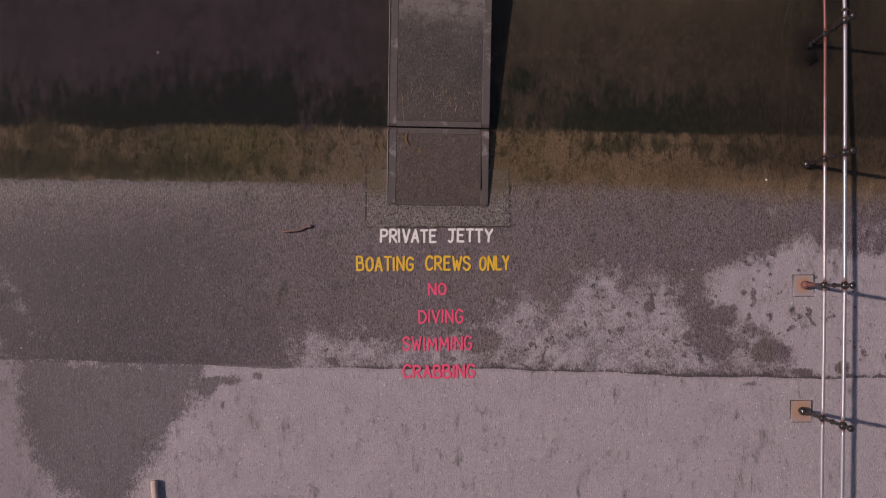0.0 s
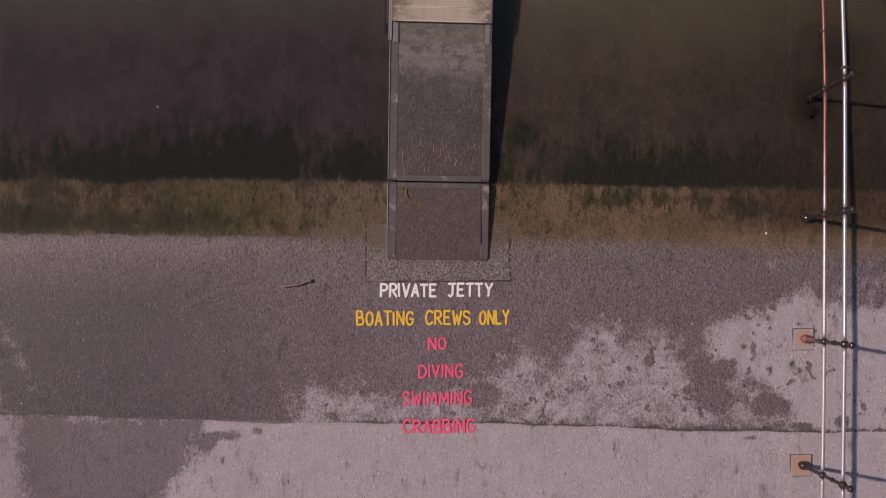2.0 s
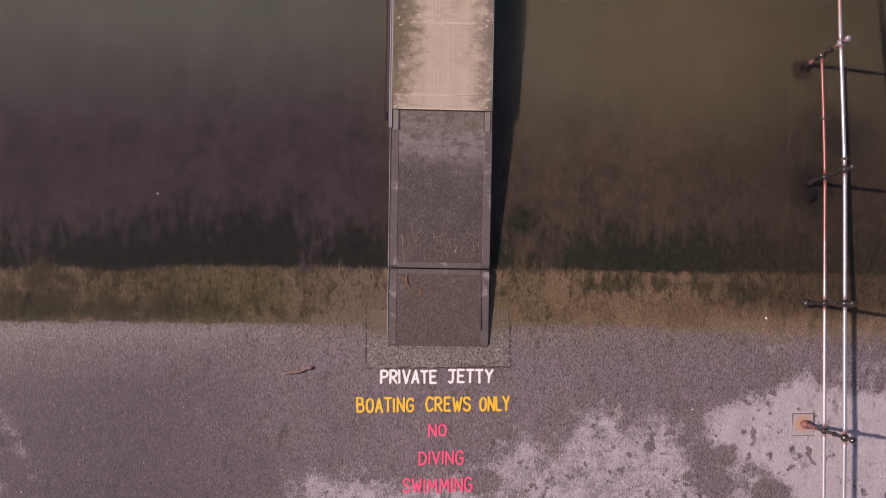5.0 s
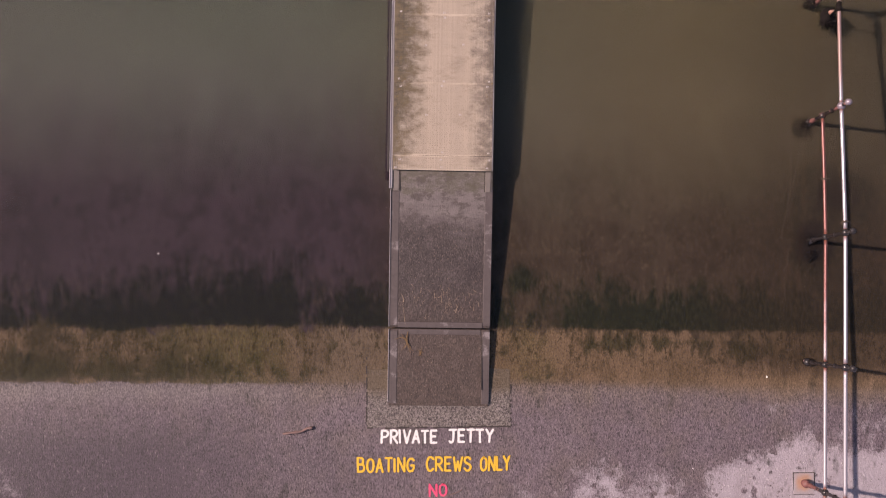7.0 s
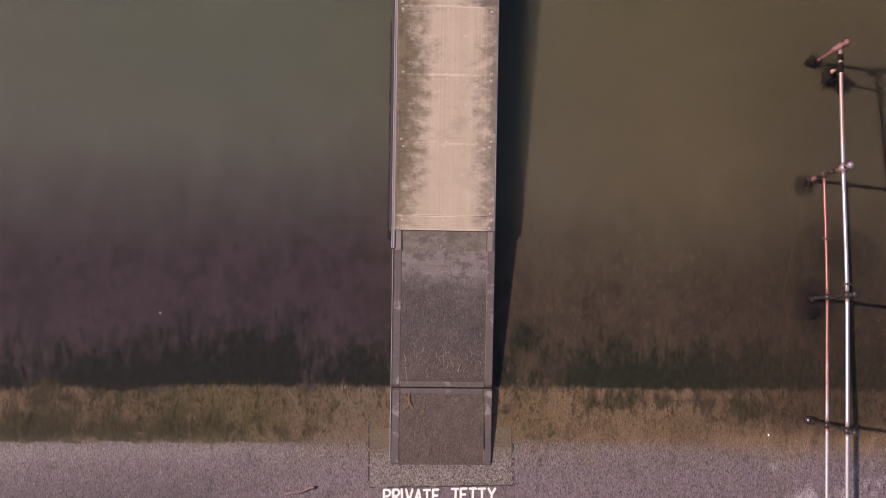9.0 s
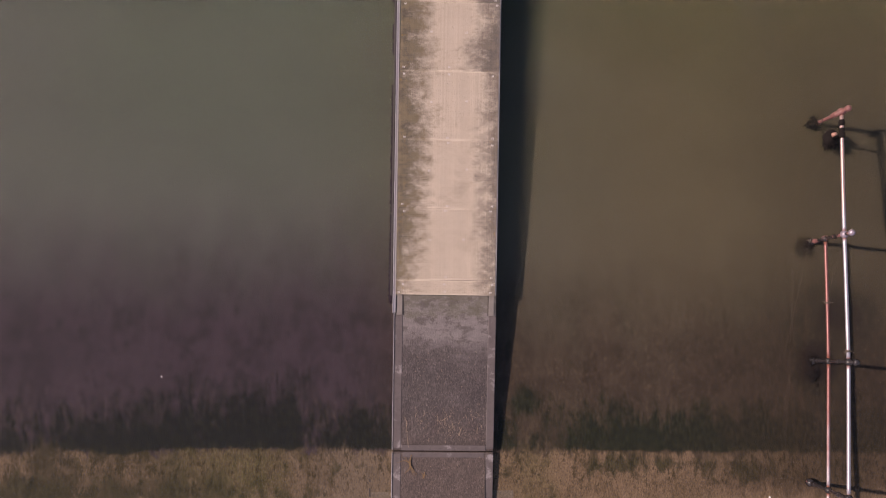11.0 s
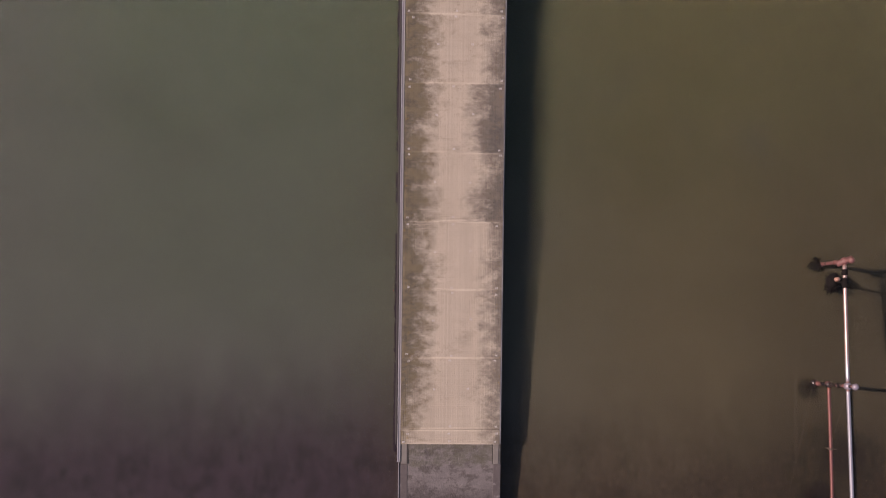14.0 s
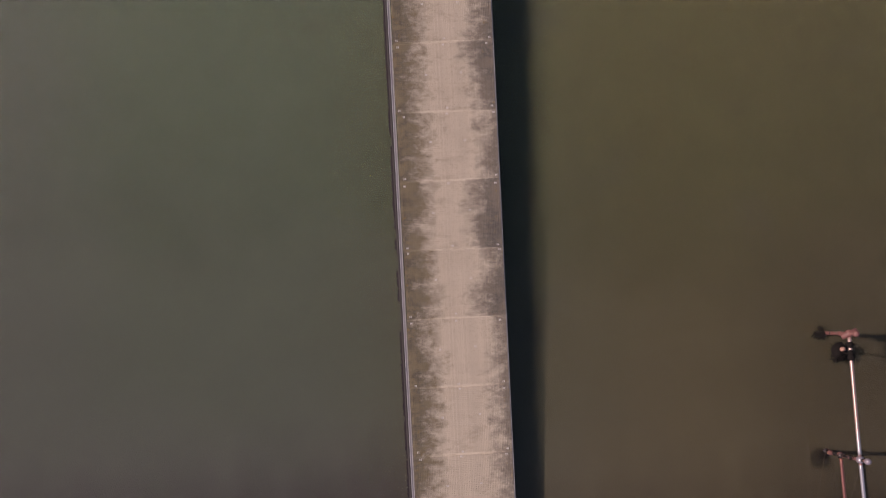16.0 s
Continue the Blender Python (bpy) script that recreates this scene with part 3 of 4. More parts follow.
def ribbon(rng, start, heading, length, width, droop, curl, steps=5):
    """A limp blade of weed or straw."""
    p, verts, faces = Vector(start), [], []
    a = heading
    for i in range(steps + 1):
        s = i / steps
        w = width * (1 - 0.75 * s) * 0.5 + 0.0004
        side = Vector((-math.sin(a), math.cos(a), rng.uniform(-0.3, 0.3))) * w
        verts += [p - side, p + side]
        p = p + Vector((math.cos(a), math.sin(a), droop)) * (length / steps)
        a += rng.uniform(-curl, curl)
        if i:
            k = 2 * i
            faces.append((k - 2, k - 1, k + 1, k))
    return verts, faces


# ---- slipway: one sheet from the land into the water ----
def inside(px, py, poly):
    """Signed distance to a closed outline, positive inside."""
    best = np.full(px.shape, 1e9)
    odd = np.zeros(px.shape, bool)
    for (ax, ay), (bx, by) in zip(poly, poly[1:] + poly[:1]):
        dx, dy = bx - ax, by - ay
        t = np.clip(((px - ax) * dx + (py - ay) * dy) / (dx * dx + dy * dy), 0, 1)
        best = np.minimum(best, np.hypot(px - ax - t * dx, py - ay - t * dy))
        if dy:
            odd ^= ((ay > py) != (by > py)) & (px < dx * (py - ay) / dy + ax)
    return np.where(odd, best, -best)


def joint_y(x):
    """The construction joint between the promenade and the apron."""
    return -1.315 - 0.0318 * x + 0.016 * np.sin(1.3 * x + 0.6) + 0.008 * np.sin(4.1 * x) + 0.004 * np.sin(11.3 * x)


def soft(d, w, level):
    return level * np.clip(0.5 + d / w, 0, 1)


WET_WEDGE = [(-4.58, -1.15), (-2.58, -1.20), (-2.68, -1.62), (-2.92, -1.92), (-3.20, -2.30), (-3.36, -2.62), (-3.30, -3.4), (-3.1, -4.6),
             (-3.6, -4.6), (-3.62, -2.80), (-4.16, -2.50), (-4.40, -2.10), (-4.50, -1.75)]
DRY_CORNER = [(2.95, -0.30), (3.26, -0.16), (3.62, -0.13), (3.80, 0.00), (4.06, 0.13), (4.25, -0.02), (4.60, -0.07), (5.6, 0.02), (14.0, 0.06),
              (14.0, -1.9), (5.6, -1.6), (3.86, -1.44), (3.84, -1.12), (3.62, -1.00), (3.40, -0.86), (3.20, -0.76), (2.97, -0.66)]
MOTTLED = [(1.22, -0.62), (1.52, -0.20), (1.90, -0.10), (2.10, -0.36), (2.32, -0.16), (2.66, -0.34), (2.84, -0.80), (3.10, -1.05), (3.3, -1.5), (0.6, -1.5), (0.7, -0.92)]
TONGUE = [(3.02, -0.55), (3.45, -0.78), (3.95, -1.0), (4.0, -1.48), (3.15, -1.48), (2.95, -1.0)]
FRINGE = [(-1.70, -0.86), (-1.05, -0.74), (-0.55, -0.92), (0.30, -0.74), (0.85, -0.38), (1.45, -0.62), (1.5, -1.5), (-1.8, -1.5)]
# splashes and drips still wet on the dry corner: x, y, half width, half depth
DRIPS = [(3.40, -0.77, 0.035, 0.030), (3.64, -0.78, 0.030, 0.030), (3.877, -0.707, 0.030, 0.026), (3.235, -0.665, 0.045, 0.04), (3.13, -0.75, 0.13, 0.10),
         (2.98, -1.04, 0.20, 0.16), (3.61, -1.147, 0.165, 0.12), (3.508, -0.287, 0.025, 0.025), (4.43, -1.336, 0.09, 0.07), (3.97, -1.378, 0.12, 0.04),
         (3.36, -0.497, 0.02, 0.02), (2.71, -0.98, 0.05, 0.05), (2.29, -0.644, 0.06, 0.06), (0.444, -1.0, 0.20, 0.13)]
DAMP = [(-2.33, -1.40, 0.17, 0.06), (-1.99, -1.365, 0.06, 0.05), (-2.37, -1.67, 0.03, 0.03), (-1.61, -1.96, 0.025, 0.03), (-2.52, -1.47, 0.09, 0.10), (3.4, -1.50, 0.08, 0.03)]
PALE_STREAK = [(-5.05, 0.05), (-4.75, 0.0), (-4.50, -0.45), (-4.28, -0.88), (-4.46, -0.92), (-4.66, -0.55), (-4.88, -0.2)]
PALE_EAST = [(4.20, 0.12), (4.50, 0.40), (5.6, 0.50), (14.0, 0.50), (14.0, -0.1), (4.20, -0.10)]
PALE_WISP = [(3.50, 0.40), (3.75, 0.49), (3.98, 0.42), (3.80, 0.33)]
PALE_CORNER = [(-5.4, -0.55), (-4.74, -0.75), (-4.50, -1.25), (-5.4, -1.25)]


def dryness(px, py):
    upper = py < joint_y(px)
    d = np.zeros(px.shape)
    for poly, w, level in ((DRY_CORNER, 0.34, 1.0), (TONGUE, 0.40, 0.55), (MOTTLED, 0.50, 0.63), (FRINGE, 0.50, 0.57), (PALE_STREAK, 0.26, 0.55), (PALE_CORNER, 0.26, 0.50), (PALE_EAST, 0.40, 0.42), (PALE_WISP, 0.16, 0.60)):
        d = np.maximum(d, soft(inside(px, py, poly), w, level))
    for x, y, rx, ry in DRIPS:
        spot = np.hypot((px - x) / rx, (py - y) / ry)
        d = d * np.clip(spot * 1.6 - 1.0, 0.05, 1)
    top = 1.0 - soft(inside(px, py, WET_WEDGE), 0.46, 0.92)
    for x, y, rx, ry in DAMP:
        top = top * np.clip(np.hypot((px - x) / rx, (py - y) / ry) * 0.9 - 0.25, 0.42, 1)
    return np.where(upper, np.minimum(top, 1.0 - 0.22 * np.clip((-3.9 - px) / 0.4, 0, 1)), d)


def bell(v, middle, width):
    return np.exp(-(((v - middle) / width) ** 2))


def weed_field(px, py):
    """How thick the dark weed grows just below the low-water edge."""
    t = py + 0.0186 * px
    top = 1.78 + 0.20 * bell(px, -2.0, 1.0) - 0.10 * (px > 0)
    low = 1.30 - (0.04 + 0.03 * np.sin(5.1 * px + 1.0)) * np.clip((-2.6 - px) / 0.8, 0, 1)
    band = np.clip((t - low) / 0.06, 0, 1) * np.clip((top + 0.35 - t) / 0.75, 0, 1)
    thick = 1.0 - 0.42 * bell(px, -1.36, 0.20) - 0.35 * bell(px, -4.4, 0.5) - 0.60 * bell(px, 1.02, 0.34) + 0.32 * np.clip((px - 1.3) / 0.4, 0, 1)
    lone = 0.95 * bell(px, 0.92, 0.17) * bell(py, 1.82, 0.20)
    for x, y, rx, ry in ((4.20, 2.20, 0.22, 0.30), (4.09, 3.54, 0.12, 0.13), (4.12, 4.92, 0.12, 0.12)):
        lone = np.maximum(lone, 1.7 * bell(px, x, rx) * bell(py, y, ry))
    lone = np.maximum(lone, 0.85 * bell(px, 4.45, 0.65) * bell(py, 2.78, 0.42))
    return np.clip(np.maximum(band * thick, lone), 0, 1.4)


def moss_field(px, py):
    """Where green tufts stand in the brown band."""
    t = py + 0.0186 * px
    f = np.where(px < 0, 0.62 * np.clip((-0.9 - px) / 1.6, 0, 1) * (1.0 - 0.75 * np.clip((t - 0.86) / 0.22, 0, 1)), 0.0)
    f = f + 0.55 * bell(px, -4.5, 0.5) * bell(t, 0.86, 0.16) + 0.3 * bell(px, -3.0, 0.5) * bell(t, 0.95, 0.2)
    f = f + 0.85 * bell(px, 1.85, 0.30) * bell(t, 1.20, 0.16) + 0.95 * bell(px, 3.45, 0.40) * bell(t, 1.12, 0.16)
    f = f + 0.6 * bell(px, 2.6, 0.5) * bell(t, 1.18, 0.10) + 0.5 * bell(px, 4.6, 0.4) * bell(t, 1.1, 0.16) + 0.25 * bell(px, 0.8, 0.3)
    return np.clip(f, 0, 1) * np.clip((t - 0.68) / np.where(px < -1.5, 0.07, 0.16), 0, 1)


def slipway():
    xs = np.r_[-400, -120, -40, -15, -9, np.arange(-7.4, 7.5, 0.04), 9, 15, 40, 120, 400]
    near = np.r_[np.arange(-2.4, -0.02, 0.04), -0.018, -0.009, 0.0, 0.009, 0.018, np.arange(0.04, 5.2, 0.04)]
    vs = np.r_[-400, -120, -30, -12, -7.7, -4.5, -3.2, near, 6, 7.5, 10, 15, 25, 60, 150, 400]
    gx, gv = np.meshgrid(xs, vs)
    jx = joint_y(np.clip(gx, -6, 6))
    gy = gv + jx * np.clip(1.6 - np.abs(gv) / 4, 0, 1) - 1.3 * np.clip(np.abs(gv) / 4 - 0.6, 0, 1)
    gz = SLOPE * np.clip(gy, -9, 26)
    gz = np.where(gz < WATER_Z, WATER_Z + (gz - WATER_Z) * BED, gz)
    groove = np.isin(np.round(gv, 4), (-0.009, 0.0, 0.009))
    worn = np.sin(gx * 17.0 + 2.0 * np.sin(gx * 5.3)) * np.sin(gx * 7.9 + 1.0)
    gz = gz - np.where(groove, 0.0030 + 0.0018 * np.tanh((gx + 1.6) / 0.9) + 0.0015 * worn, 0.0)
    ripple = np.sin(gx * 2.1 + 1.7 * np.sin(gy * 1.3)) * np.sin(gy * 2.7 + gx) * 0.0006
    gz = gz + np.where(np.abs(gx) < 7, ripple, 0)
    rows, cols = gx.shape
    ids = np.arange(rows * cols).reshape(rows, cols)
    faces = np.stack([ids[:-1, :-1], ids[:-1, 1:], ids[1:, 1:], ids[1:, :-1]], -1).reshape(-1, 4)
    me = bpy.data.meshes.new("ground")
    me.from_pydata(np.stack([gx, gy, gz], -1).reshape(-1, 3).tolist(), [], faces.tolist())
    for name, values in (("dry", dryness(gx, gy)), ("weed", weed_field(gx, gy)), ("moss", moss_field(gx, gy)),
                         ("seam", (0.58 + 0.42 * np.tanh((gx + 1.4) / 0.9)) * (np.exp(-np.abs(gv - 0.008) / 0.022) * 0.62 + (0.34 + 0.22 * worn) * np.exp(-np.abs(gv - 0.04) / 0.08) * (gv > 0)))):
        a = me.attributes.new(name, "FLOAT", "POINT")
        a.data.foreach_set("value", values.reshape(-1).astype(np.float32))
    me.materials.append(M_SLIP)
    me.polygons.foreach_set("use_smooth", [True] * len(me.polygons))
    return tagged(new("ground", me), "half-wet exposed-aggregate concrete slipway running into the water", "slipway", kind="structure")


slipway()

# the surface and three sheets under it that stand in for haze of depth
wx = np.r_[-400, -100, -30, -8, -4, 0, 4, 8, 30, 100, 400]
wy = np.r_[0.0, 2, 5, 9, 14, 30, 100, 400]
wv, wf = [], []
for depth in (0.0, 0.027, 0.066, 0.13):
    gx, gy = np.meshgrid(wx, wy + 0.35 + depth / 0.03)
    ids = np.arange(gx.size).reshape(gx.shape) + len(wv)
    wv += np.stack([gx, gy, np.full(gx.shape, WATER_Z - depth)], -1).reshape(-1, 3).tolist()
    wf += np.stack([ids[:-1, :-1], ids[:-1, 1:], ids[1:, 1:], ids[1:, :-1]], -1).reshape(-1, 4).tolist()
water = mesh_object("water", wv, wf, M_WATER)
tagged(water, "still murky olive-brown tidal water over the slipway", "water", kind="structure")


def mortar_pad():
    """Rough gravelly patch laid round the foot of the jetty ramp."""
    rng = random.Random(4)
    x0, x1, y0, y1, n = -0.818, 0.760, 0.245, 0.88, 26
    outline = []
    for (ax, ay), (bx, by) in (((x0, y0), (x1, y0)), ((x1, y0), (x1, y1)), ((x1, y1), (x0, y1)), ((x0, y1), (x0, y0))):
        for i in range(n):
            outline.append((ax + (bx - ax) * i / n + rng.uniform(-0.007, 0.007), ay + (by - ay) * i / n + rng.uniform(-0.007, 0.007)))
    k = len(outline)
    verts = [(x, y, ground_z(y) - 0.02) for x, y in outline] + [(x, y, ground_z(y) + 0.002) for x, y in outline]
    cx, cy = (x0 + x1) / 2, (y0 + y1) / 2
    verts += [(x + (cx - x) * 0.012, y + (cy - y) * 0.02, ground_z(y) + 0.005) for x, y in outline]
    faces = [(i, (i + 1) % k, k + (i + 1) % k, k + i) for i in range(k)] + [(k + i, k + (i + 1) % k, 2 * k + (i + 1) % k, 2 * k + i) for i in range(k)]
    faces.append(tuple(range(2 * k, 3 * k)))
    pad = mesh_object("mortar_patch", verts, faces, M_GRAVEL)
    tagged(pad, "rough gravelly mortar patch round the ramp foot", "mortar patch", kind="structure")
    # open joint round the patch
    bars = []
    w = 0.011
    for ax, ay, bx, by in ((x0, y0, x1, y0), (x0, y0, x0, 1.02), (x1, y0, x1, 0.70)):
        steps = 24
        for i in range(steps):
            if rng.random() < 0.32:
                continue
            s, e = i / steps, (i + 1) / steps
            jx, jy = rng.uniform(-0.004, 0.004), rng.uniform(-0.004, 0.004)
            if ay == by:
                bars.append((ax + (bx - ax) * s, ax + (bx - ax) * e, ay - w + jy, ay + 0.3 * w + jy, ground_z(ay) - 0.02, ground_z(ay) + 0.007))
            else:
                y = ay + (by - ay) * s
                bars.append((ax - w + jx if ax < 0 else ax - 0.3 * w + jx, ax + 0.3 * w + jx if ax < 0 else ax + w + jx, y, ay + (by - ay) * e, ground_z(y) - 0.03, ground_z(y) + 0.006))
    v, f = boxes(bars)
    mesh_object("dirt_seam", v, f, M_DARKJOINT, pad)


mortar_pad()


# ---- jetty ----
def jetty():
    root = empty("jetty", pose(-0.045, 0, 0, 0, 0, -1.26), "narrow jetty with a wet concrete ramp and sandy grating deck", "jetty")
    # ramp: two slabs with raised pale edges
    def slab(y0, z0, y1, z1, hw0, hw1, name, label):
        bm = bmesh.new()
        bot0, bot1 = ground_z(y0) - 0.05, ground_z(y1) - 0.05
        lo = [bm.verts.new(p) for p in ((-hw0, y0, bot0), (hw0, y0, bot0), (hw1, y1, bot1), (-hw1, y1, bot1))]
        hi = [bm.verts.new(p) for p in ((-hw0, y0, z0), (hw0, y0, z0), (hw1, y1, z1), (-hw1, y1, z1))]
        bm.faces.new(lo[::-1])
        bm.faces.new(hi)
        for i in range(4):
            j = (i + 1) % 4
            bm.faces.new((lo[i], lo[j], hi[j], hi[i]))
        return part(name, bevelled(bm, 0.006, 2), M_RAMP, root, label)

    slab(0.475, -0.008, 1.322, 0.012, 0.549, 0.551, "ramp_slab", "thin wet brown concrete ramp slab")
    slab(1.336, 0.014, 3.20, 0.112, 0.550, 0.550, "ramp_slab", "upper concrete ramp slab with a bare grey head")

    def strip(x0, x1, y0, z0, y1, z1, h):
        bm = bmesh.new()
        prism(bm, x0, x1, [(y0, z0 - 0.03), (y1, z1 - 0.03), (y1, z1 + h), (y0, z0 + h)])
        return part("edge_strip", bevelled(bm, 0.003), M_EDGE, root, "pale worn raised edge strip")

    for y0, z0, y1, z1, h in ((0.50, -0.007, 1.30, 0.011, 0.004), (1.36, 0.015, 2.82, 0.092, 0.0035)):
        strip(-0.553, -0.462, y0, z0, y1, z1, h)
        strip(0.470, 0.553, y0, z0, y1, z1, h)
    for y0, z0, y1, z1 in ((0.52, -0.006, 1.31, 0.012), (1.345, 0.015, 2.84, 0.094)):
        bm = bmesh.new()
        prism(bm, -0.560, -0.554, [(y0, z0 - 0.05), (y1, z1 - 0.05), (y1, z1 + 0.014), (y0, z0 + 0.010)])
        part("edge_angle", bevelled(bm, 0.001), M_GALV, root, "bright worn metal edge")
    strip(-0.46, 0.468, 1.336, 0.014, 1.40, 0.018, 0.006)
    strip(-0.44, 0.45, 1.262, 0.010, 1.318, 0.012, 0.005)
    for x in (0.4665,):
        part("dark_groove", box(x - 0.004, x + 0.004, 0.66, 1.24, -0.03, 0.0125), M_DARKJOINT, root)

    # deck, hinged above the ramp head
    pitch, y0 = radians(1.3), 3.05
    deck_z = 0.142

    def lay(ob):
        ob.matrix_basis = Matrix.Translation((0, y0, deck_z)) @ Matrix.Rotation(pitch, 4, "X")
        return ob

    length = 7.6
    for x0, x1, lab in ((-0.572, -0.540, "pale galvanised channel along the deck"), (0.536, 0.546, "thin galvanised edge along the deck")):
        lay(part("side_channel", box(x0, x1, 0.0 if x0 > 0 else -0.20, length, -0.05, -0.022 if x0 < 0 else -0.004, 0.003), M_GALV, root, lab))
    lay(part("lip", box(-0.5725, -0.566, -0.20, length, -0.03, -0.012, 0.001), M_LIP, root, "bright upper lip of the channel"))
    for x0, x1 in ((-0.530, -0.466), (0.468, 0.530)):
        lay(part("bearer_end", box(x0, x1, -0.226, 0.30, -0.12, -0.034, 0.005), M_BEARER, root, "grey bearer end past the grating"))
        # solid dark bar painted in for the shade of the gap beside the bearer
        lay(part("bearer_gap_shade", box(x1 if x0 < 0 else x0 - 0.010, x1 + 0.010 if x0 < 0 else x0, -0.224, -0.004, -0.12, -0.037), M_DARKJOINT, root))
        lay(part("bearer", box(x0, x1, 0.305, length, -0.16, -0.034, 0.004), M_BEAM, root, "dark bearer under the grating"))
    for k in range(11):
        y = 0.30 + 0.74 * k
        if y < length:
            lay(part("cross_bearer", box(-0.46, 0.46, y, y + 0.07, -0.12, -0.034, 0.004), M_BEAM, root))
    for y in (1.2, 3.4, 5.6, 7.3):
        for x in (-0.40, 0.40):
            v, f = tube([(x, y0 + y, -0.55), (x, y0 + y, deck_z + y * math.tan(pitch) - 0.13)], 0.07, 10)
            mesh_object("pile", v, f, M_BEAM, root)

    # grating panels
    hw, bar, thick = 0.533, 0.0120, 0.030

    def panel_meshes(long):
        """The rim of a panel, and the fine bars that it holds."""
        n, rim = 56, 0.009
        step = (2 * hw - 2 * rim) / n
        bars = [(-hw + rim + (i + 0.5) * step - bar / 2, -hw + rim + (i + 0.5) * step + bar / 2, rim, long - rim, -thick, 0.0) for i in range(n)]
        # the crossing bars lie a little lower
        cross = int((long - 2 * rim) / 0.0195)
        cstep = (long - 2 * rim) / cross
        bars += [(-hw + rim, hw - rim, rim + (j + 0.5) * cstep - 0.0082, rim + (j + 0.5) * cstep + 0.0082, -thick + 0.002, -0.010) for j in range(cross)]
        v, f = boxes(bars)
        fine = bpy.data.meshes.new("grating")
        fine.from_pydata(v, [], f)
        outer = [(-hw, 0.0), (hw, 0.0), (hw, long), (-hw, long)]
        inner = [(-hw + rim, rim), (hw - rim, rim), (hw - rim, long - rim), (-hw + rim, long - rim)]
        v = [(x, y, z) for z in (0.0006, -thick) for ring in (outer, inner) for x, y in ring]
        f = []
        for i in range(4):
            j = (i + 1) % 4
            f += [(i, j, 4 + j, 4 + i), (8 + i, 12 + i, 12 + j, 8 + j), (i, 8 + i, 8 + j, j), (4 + i, 4 + j, 12 + j, 12 + i)]
        rim_me = bpy.data.meshes.new("deck_panel")
        rim_me.from_pydata(v, [], f)
        for me in (fine, rim_me):
            me.materials.append(M_DECK)
        return rim_me, fine

    cv, cf = merged([boxes([(-0.011, -0.004, -0.010, 0.010, -0.002, 0.0035), (0.004, 0.011, -0.010, 0.010, -0.002, 0.0035), (-0.005, 0.005, -0.006, 0.006, -0.012, -0.003)])])
    clip_me = bpy.data.meshes.new("clip")
    clip_me.from_pydata(cv, [], cf)
    clip_me.materials.append(M_CLIP)
    rng = random.Random(8)
    kinds = panel_meshes(0.155), panel_meshes(0.772), panel_meshes(0.7345)
    # how far grime reaches in from each side, at the shoreward and the seaward end of a panel
    GRIME = [(0.10, 0.08, 0.10, 0.08), (0.13, 0.24, 0.10, 0.12), (0.25, 0.28, 0.11, 0.15), (0.30, 0.24, 0.10, 0.08), (0.30, 0.28, 0.29, 0.17),
             (0.22, 0.30, 0.34, 0.27), (0.25, 0.28, 0.16, 0.12), (0.25, 0.27, 0.18, 0.30), (0.30, 0.27, 0.22, 0.14), (0.26, 0.30, 0.15, 0.22), (0.28, 0.26, 0.20, 0.16)]
    spots = [0.0]
    at = 0.160
    while at + 0.738 < length + 0.2:
        spots.append(at)
        at += 0.7375 if at > 0.2 else 0.775
    for k, y in enumerate(spots):
        rim_me, fine_me = kinds[min(k, 2)]
        p = new("deck_panel", rim_me)
        p.parent = root
        p.matrix_basis = Matrix.Translation((0, y0, deck_z)) @ Matrix.Rotation(pitch, 4, "X") @ Matrix.Translation((rng.uniform(-0.003, 0.003), y, rng.uniform(0, 0.002))) @ Matrix.Rotation(rng.uniform(-0.002, 0.002), 4, "Z")
        g = tagged(new("grating", fine_me), "sandy gritted bars", kind="stuff")
        g.parent = p
        for name, value in zip(("left_low", "left_high", "right_low", "right_high"), GRIME[min(k, len(GRIME) - 1)]):
            p[name] = g[name] = value
        long = (0.155, 0.772, 0.7345)[min(k, 2)]
        ends = [(-0.49, 0.03), (0.0, 0.03), (0.485, 0.03), (-0.475, long - 0.035), (0.0, long - 0.035), (0.485, long - 0.035)]
        if k:
            ends += [(-0.19, long * 0.55), (0.19, long * 0.56)]
        for x, cy in ends:
            if rng.random() < 0.1:
                continue
            c = new("clip", clip_me)
            c.parent = p
            c.matrix_basis = Matrix.Translation((x + rng.uniform(-0.02, 0.02), cy + rng.uniform(-0.012, 0.012), 0.002))
    # dark backing added behind the weed to fill the dark line beside the deck
    lay(part("dark_backing", box(-0.600, -0.574, -0.02, length, -0.22, -0.055, 0.008), M_BEAM, root, "dark backing strip added behind the weed along the deck"))
    # weed hanging along the beam at the waterline
    rng = random.Random(12)
    blades = []
    for i in range(2200):
        y = rng.uniform(2.95, 10.4)
        if noise.noise((0, y * 3.0, 0.3)) < -0.32:
            continue
        blades.append(ribbon(rng, (-0.586 + rng.uniform(-0.008, 0.006), y, 0.030 + 0.010 * (y - 3.05) + rng.uniform(-0.01, 0.015)), math.pi + rng.uniform(-0.9, 0.9), rng.uniform(0.015, 0.042), rng.uniform(0.022, 0.045), rng.uniform(-0.6, -0.1), 0.5, 3))
    v, f = merged(blades)
    fringe = mesh_object("weed_fringe", v, f, M_FRINGE, root, "dark weed hanging along the waterline")
    tagged(fringe, kind="stuff")
    return root


jetty()


